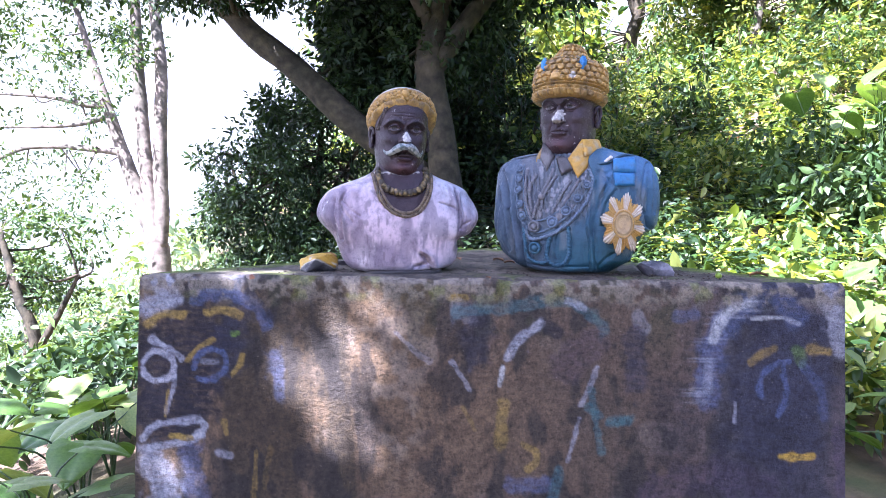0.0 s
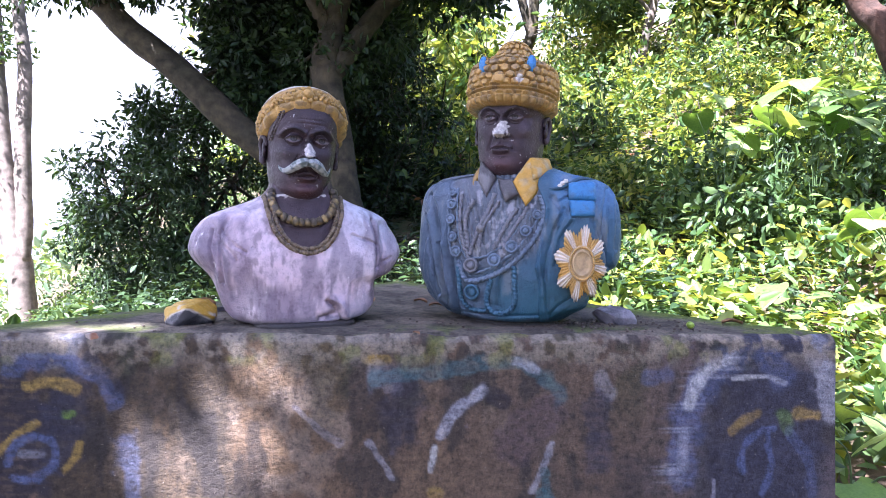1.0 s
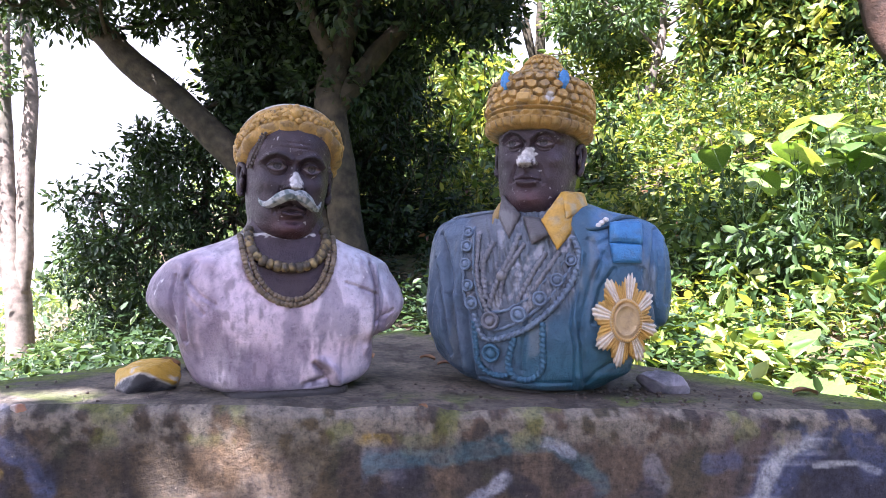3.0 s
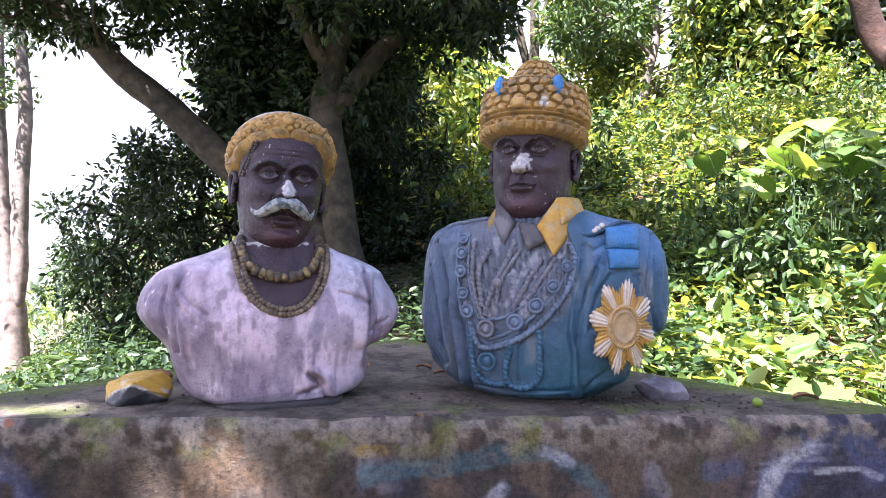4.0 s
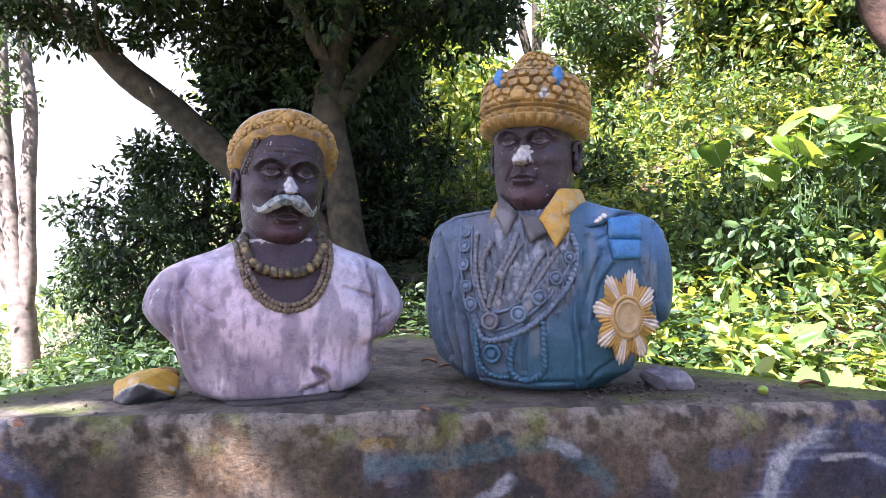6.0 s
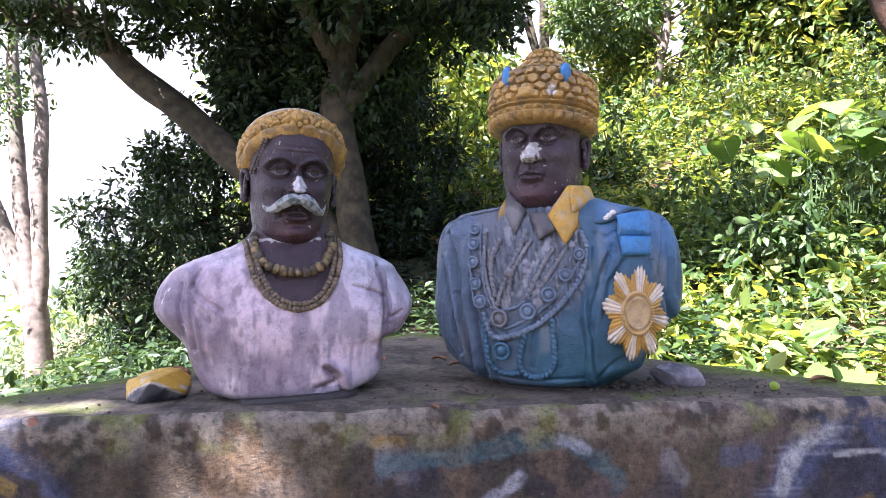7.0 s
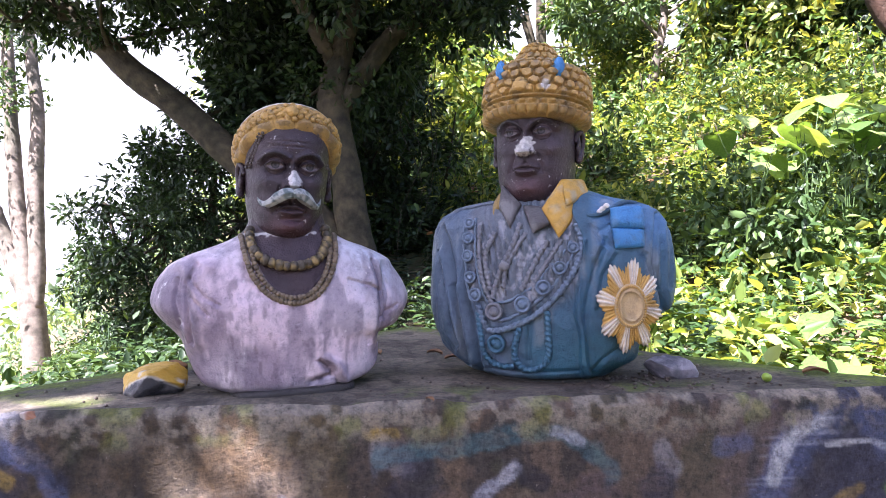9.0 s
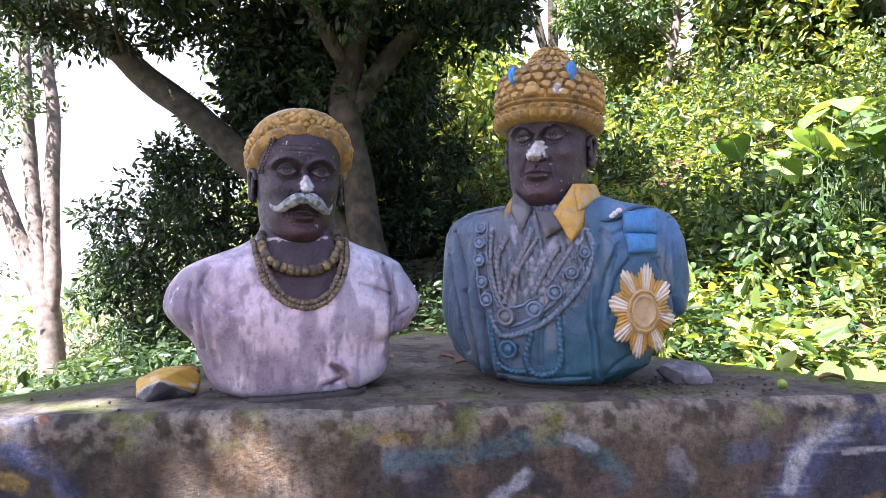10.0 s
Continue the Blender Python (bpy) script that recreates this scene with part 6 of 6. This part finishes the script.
# ---- broad-leaved plants ----
broad, nodes, links, bsdf = material("broad_leaf_single")
info = nodes.new("ShaderNodeObjectInfo")
col = ramp(nodes, links, info.outputs["Random"], ((0.0, (0.08, 0.165, 0.045)), (0.5, (0.15, 0.255, 0.07)), (1.0, (0.27, 0.35, 0.13))))
col = mix_colour(nodes, links, 1.0, col, ramp(nodes, links, noise_node(nodes, links, 18, 4), ((0.35, (0.75, 0.8, 0.7)), (0.65, (1.1, 1.05, 1.0)))), "MULTIPLY")
links.new(col, bsdf.inputs["Base Color"])
bsdf.inputs["Roughness"].default_value = 0.30
tr = nodes.new("ShaderNodeBsdfTranslucent")
links.new(mix_colour(nodes, links, 1.0, col, (1.8, 1.6, 0.5), "MULTIPLY"), tr.inputs[0])
mixer = nodes.new("ShaderNodeMixShader")
mixer.inputs[0].default_value = 0.35
links.new(bsdf.outputs[0], mixer.inputs[1])
links.new(tr.outputs[0], mixer.inputs[2])
links.new(mixer.outputs[0], nodes["Material Output"].inputs[0])
stalk, nodes, links, bsdf = material("green_stalk")
links.new(ramp(nodes, links, noise_node(nodes, links, 20, 3), ((0.3, (0.03, 0.06, 0.018)), (0.7, (0.07, 0.12, 0.035)))), bsdf.inputs["Base Color"])


def heart_leaf():
    """A drooping heart-shaped blade, one metre long, with sunken veins."""
    rows, cols = 15, 11
    v, f = [], []
    for i in range(rows):
        t = i / (rows - 1)
        w = 0.46 * math.sin(math.pi * min(1, (t + 0.10) / 1.10) ** 0.62) ** 0.8 if t < 1 else 0.0
        for j in range(cols):
            s = 2 * j / (cols - 1) - 1
            x = s * max(w, 0.004)
            back = 0.20 * abs(s) ** 1.5 * (1 - t) ** 3
            vein = 0.012 * math.cos(14 * (t - 0.35 * abs(s)) * math.pi / 2)
            v.append((x, t - back, 0.10 * abs(s) - 0.30 * t * t - 0.10 * s * s + vein * (1 - t)))
    for i in range(rows - 1):
        for j in range(cols - 1):
            a = i * cols + j
            f.append((a, a + 1, a + cols + 1, a + cols))
    me = bpy.data.meshes.new("leaf")
    me.from_pydata(v, [], f)
    me.polygons.foreach_set("use_smooth", np.ones(len(f), bool))
    me.materials.append(broad)
    return me


LEAF = heart_leaf()


def broad_plant(at, leaves, rng, label="broad-leaved plant with heart-shaped green leaves"):
    """Leaves: (x, y, z of the blade's foot, length, heading in degrees, dip in degrees)."""
    base = empty("broad_leaf_plant", at, label, "plant", "broad-leaved plants")
    for x, y, z, size, heading, dip in leaves:
        foot = Vector((x, y, z)) - Vector(at)
        mid = foot * 0.55 + Vector((0, 0, 0.08)) - Vector((foot.x, foot.y, 0)) * 0.25
        v, f = tube([(0, 0, -0.03, 0.006), (*mid, 0.0045), (*foot, 0.003)], 10, 6, 0.05, 1)
        mesh_object("stem", v, f, stalk, base)
        leaf = new("leaf", LEAF)
        leaf.parent = base
        leaf.matrix_local = Matrix.Translation(foot) @ pose(0, 0, 0, 0, 0, heading) @ pose(0, 0, 0, -dip, rng.uniform(-12, 12), 0) @ Matrix.Diagonal((size, size, size, 1))


rng = np.random.default_rng(21)


def plants_at(spots, count, size, rise, spread):
    for x, y in spots:
        z = float(height(x, y))
        broad_plant((x, y, z), [(x + rng.normal() * spread, y + rng.normal() * spread, z + rise * rng.uniform(0.5, 1.1), rng.uniform(*size), rng.uniform(0, 360), rng.uniform(-5, 35)) for _ in range(count)], rng)


# beside the pedestal on the valley side
plants_at(((-1.75, 0.75), (-2.15, 0.55), (-2.5, 1.1), (-1.95, 1.35), (-2.9, 0.9), (-2.3, 1.9), (-1.65, 0.3)), 7, (0.16, 0.30), 0.46, 0.20)
# on the sunny slope
plants_at(((3.55, 4.9), (3.75, 4.8), (3.4, 5.3), (4.5, 5.2), (2.6, 3.4), (3.2, 2.9), (2.2, 2.4), (1.75, 1.7), (2.9, 2.2)), 5, (0.13, 0.26), 0.5, 0.18)
plants_at(((5.9, 7.2), (6.3, 7.6), (6.9, 7.4), (5.2, 7.9), (7.4, 8.6), (6.2, 8.8)), 6, (0.28, 0.48), 0.9, 0.35)
plants_at(((5.4, 5.6), (5.0, 4.6), (4.4, 3.9), (3.9, 3.4)), 6, (0.18, 0.32), 0.6, 0.25)
plants_at(((1.5, 1.5), (1.9, 1.0), (2.3, 1.2)), 4, (0.12, 0.22), 0.35, 0.15)
# tall ones with wide sunlit leaves, seen beyond the crowned bust
for x, y, rise, count, spread in ((3.45, 5.2, 1.62, 5, 0.32), (3.9, 5.0, 1.70, 6, 0.34), (4.35, 5.1, 1.5, 6, 0.32), (4.75, 4.9, 1.25, 6, 0.32), (4.15, 5.6, 1.15, 5, 0.34), (4.9, 5.6, 1.4, 5, 0.3)):
    z = float(height(x, y))
    broad_plant((x, y, z), [(x + rng.uniform(-1, 1) * spread, y + rng.normal() * 0.14, z + rise * rng.uniform(0.72, 1.04), rng.uniform(0.22, 0.38), rng.uniform(0, 360), rng.uniform(0, 24)) for _ in range(count)], rng, "tall plant with wide sunlit heart-shaped leaves")


# ---- loose things on the pedestal ----
def lump_mesh(radii, seed, cut=0.35, nu=64, nv=42, facets=0.0):
    """A broken stone: a rough rounded body with flattened sides."""
    v, f = blob((0, 0, 0), (1, 1, 1), None, nu, nv)
    n = np.random.default_rng(seed)
    for _ in range(22):
        d = n.normal(size=3)
        d /= np.linalg.norm(d)
        k = v @ d
        lim = n.uniform(0.5, 0.85)
        v = v - np.maximum(0, k - lim)[:, None] * d
    v = v * (1 + 0.16 * (fbm(v, 2.5, 4, seed) - 0.5)[:, None] + facets * (fbm(v, 7, 3, seed + 1) - 0.5)[:, None])
    v[:, 2] = np.maximum(v[:, 2], -cut)
    return v * np.asarray(radii), f


def stone(name, at, radii, turn, seed, paint, label, category="stone"):
    v, f = lump_mesh(radii, seed, facets=0.10)
    col = paint(v)
    ob = mesh_object(name, v, f, statue_paint, None, True, col)
    ob.matrix_world = pose(*at, *turn)
    return tagged(ob, label, category)


def grey_stone(v):
    return blend(np.tile((0.12, 0.115, 0.13), (len(v), 1)), (0.28, 0.26, 0.29), step(0.4, 0.65, fbm(v, 40, 4, 7)))


def yellow_rock(v):
    col = blend(np.tile((0.055, 0.055, 0.06), (len(v), 1)), (0.16, 0.15, 0.15), step(0.45, 0.65, fbm(v, 50, 4, 8)))
    face_line = v[:, 2] - 0.016 + 9 * (v[:, 0] - 0.014) ** 2 + 0.15 * v[:, 1] + 0.014 * (fbm(v, 45, 3, 9) - 0.5)
    w = step(-0.004, 0.003, face_line)
    col = blend(col, (0.62, 0.60, 0.56), step(-0.006, -0.002, face_line) * 0.9)
    col = blend(col, (0.58, 0.36, 0.045), w)
    return blend(col, (0.62, 0.58, 0.50), w * step(0.60, 0.68, fbm(v, 30, 3, 10)))


stone("painted_rock", (-0.548, 0.150, TOP + 0.019), (0.086, 0.062, 0.060), (0, 0, -8), 4, yellow_rock, "broken rock with yellow paint on its upper side", "rock")
stone("grey_stone", (0.557, 0.165, TOP + 0.010), (0.062, 0.036, 0.038), (0, 6, -12), 9, grey_stone, "rough grey stone lying on the pedestal")
stone("flat_stone", (-0.47, 0.36, TOP + 0.006), (0.060, 0.040, 0.018), (0, 0, 10), 13, grey_stone, "flat grey stone chip behind the lilac bust")
stone("brick_chip", (-0.718, 0.010, TOP - 0.012), (0.026, 0.014, 0.014), (0, 0, 5), 17, lambda v: blend(np.tile((0.32, 0.15, 0.08), (len(v), 1)), (0.42, 0.36, 0.33), step(0.0, 0.01, -v[:, 0])), "small orange brick chip at the pedestal's rim", "brick")

fruit_mat, nodes, links, bsdf = material("green_fruit")
links.new(ramp(nodes, links, noise_node(nodes, links, 60, 3), ((0.3, (0.16, 0.28, 0.02)), (0.7, (0.32, 0.42, 0.06)))), bsdf.inputs["Base Color"])
bsdf.inputs["Roughness"].default_value = 0.35
v, f = blob((0, 0, 0), (0.0115, 0.010, 0.0095), None, 18, 12)
v[:, 2] += 0.08 * np.abs(v[:, 0])
fruit = mesh_object("green_fruit", v, f, fruit_mat)
fruit.matrix_world = pose(0.735, 0.090, TOP + 0.009, 0, 20, 30)
tagged(fruit, "small fallen lime-green fruit on the pedestal", "fruit")

dry, nodes, links, bsdf = material("dry_leaf")
links.new(ramp(nodes, links, noise_node(nodes, links, 40, 4), ((0.3, (0.10, 0.045, 0.02)), (0.7, (0.30, 0.16, 0.07)))), bsdf.inputs["Base Color"])


def dry_leaf(at, size, turn, label="curled brown dry leaf on the concrete"):
    rows, cols = 9, 5
    v, f = [], []
    for i in range(rows):
        t = i / (rows - 1)
        for j in range(cols):
            s = 2 * j / (cols - 1) - 1
            w = 0.26 * math.sin(math.pi * (0.04 + 0.94 * t)) ** 0.8
            v.append((s * w, t - 0.5, 0.14 * s * s + 0.14 * math.sin(3 * t) - 0.03))
    for i in range(rows - 1):
        for j in range(cols - 1):
            a = i * cols + j
            f.append((a, a + 1, a + cols + 1, a + cols))
    ob = mesh_object("dry_leaf", np.array(v) * size, f, dry)
    ob.modifiers.new("thick", "SOLIDIFY").thickness = 0.0008
    ob.matrix_world = pose(*at, *turn)
    return tagged(ob, label, "leaf", "dry leaves")


dry_leaf((-0.515, 0.195, TOP + 0.040), 0.055, (0, -20, 100), "dry yellow-brown leaf lying against the painted rock")
dry_leaf((0.880, 0.150, TOP + 0.003), 0.055, (0, 4, 82))
dry_leaf((0.06, 0.52, TOP + 0.004), 0.045, (0, 0, 60))
dry_leaf((0.10, 0.44, TOP + 0.004), 0.04, (0, 0, 100))
dry_leaf((-0.09, 0.55, TOP + 0.004), 0.035, (0, 0, 20))
dry_leaf((0.02, 0.010, TOP + 0.002), 0.022, (0, 0, 40))

# twigs and crumbs of concrete
crumb, nodes, links, bsdf = material("crumbs")
geo = nodes.new("ShaderNodeNewGeometry")
links.new(ramp(nodes, links, geo.outputs["Random Per Island"], ((0.0, (0.05, 0.035, 0.025)), (0.7, (0.09, 0.065, 0.05)), (1.0, (0.11, 0.09, 0.07)))), bsdf.inputs["Base Color"])
pieces = []
for k in range(110):
    x, y = rng.uniform(-0.85, 0.95), abs(rng.normal()) * 0.22 + 0.03
    if (x + 1.0) < y or (1.0 - x) < y:
        continue
    r = rng.uniform(0.0012, 0.0042)
    pieces.append(blob((x, y, TOP + 0.002), (r, r * rng.uniform(0.6, 1.2), r * 0.7), None, 6, 4))
for k in range(130):
    x, y = 0.47 + rng.normal() * 0.12, 0.13 + rng.normal() * 0.05
    r = rng.uniform(0.0015, 0.005)
    pieces.append(blob((x, y, TOP + 0.003), (r, r * rng.uniform(0.6, 1.2), r * 0.7), None, 6, 4))
v, f = merged(pieces)
tagged(mesh_object("crumbs", v, f, crumb, smooth=False), "scattered crumbs of soil and concrete on the pedestal", "debris", kind="stuff")
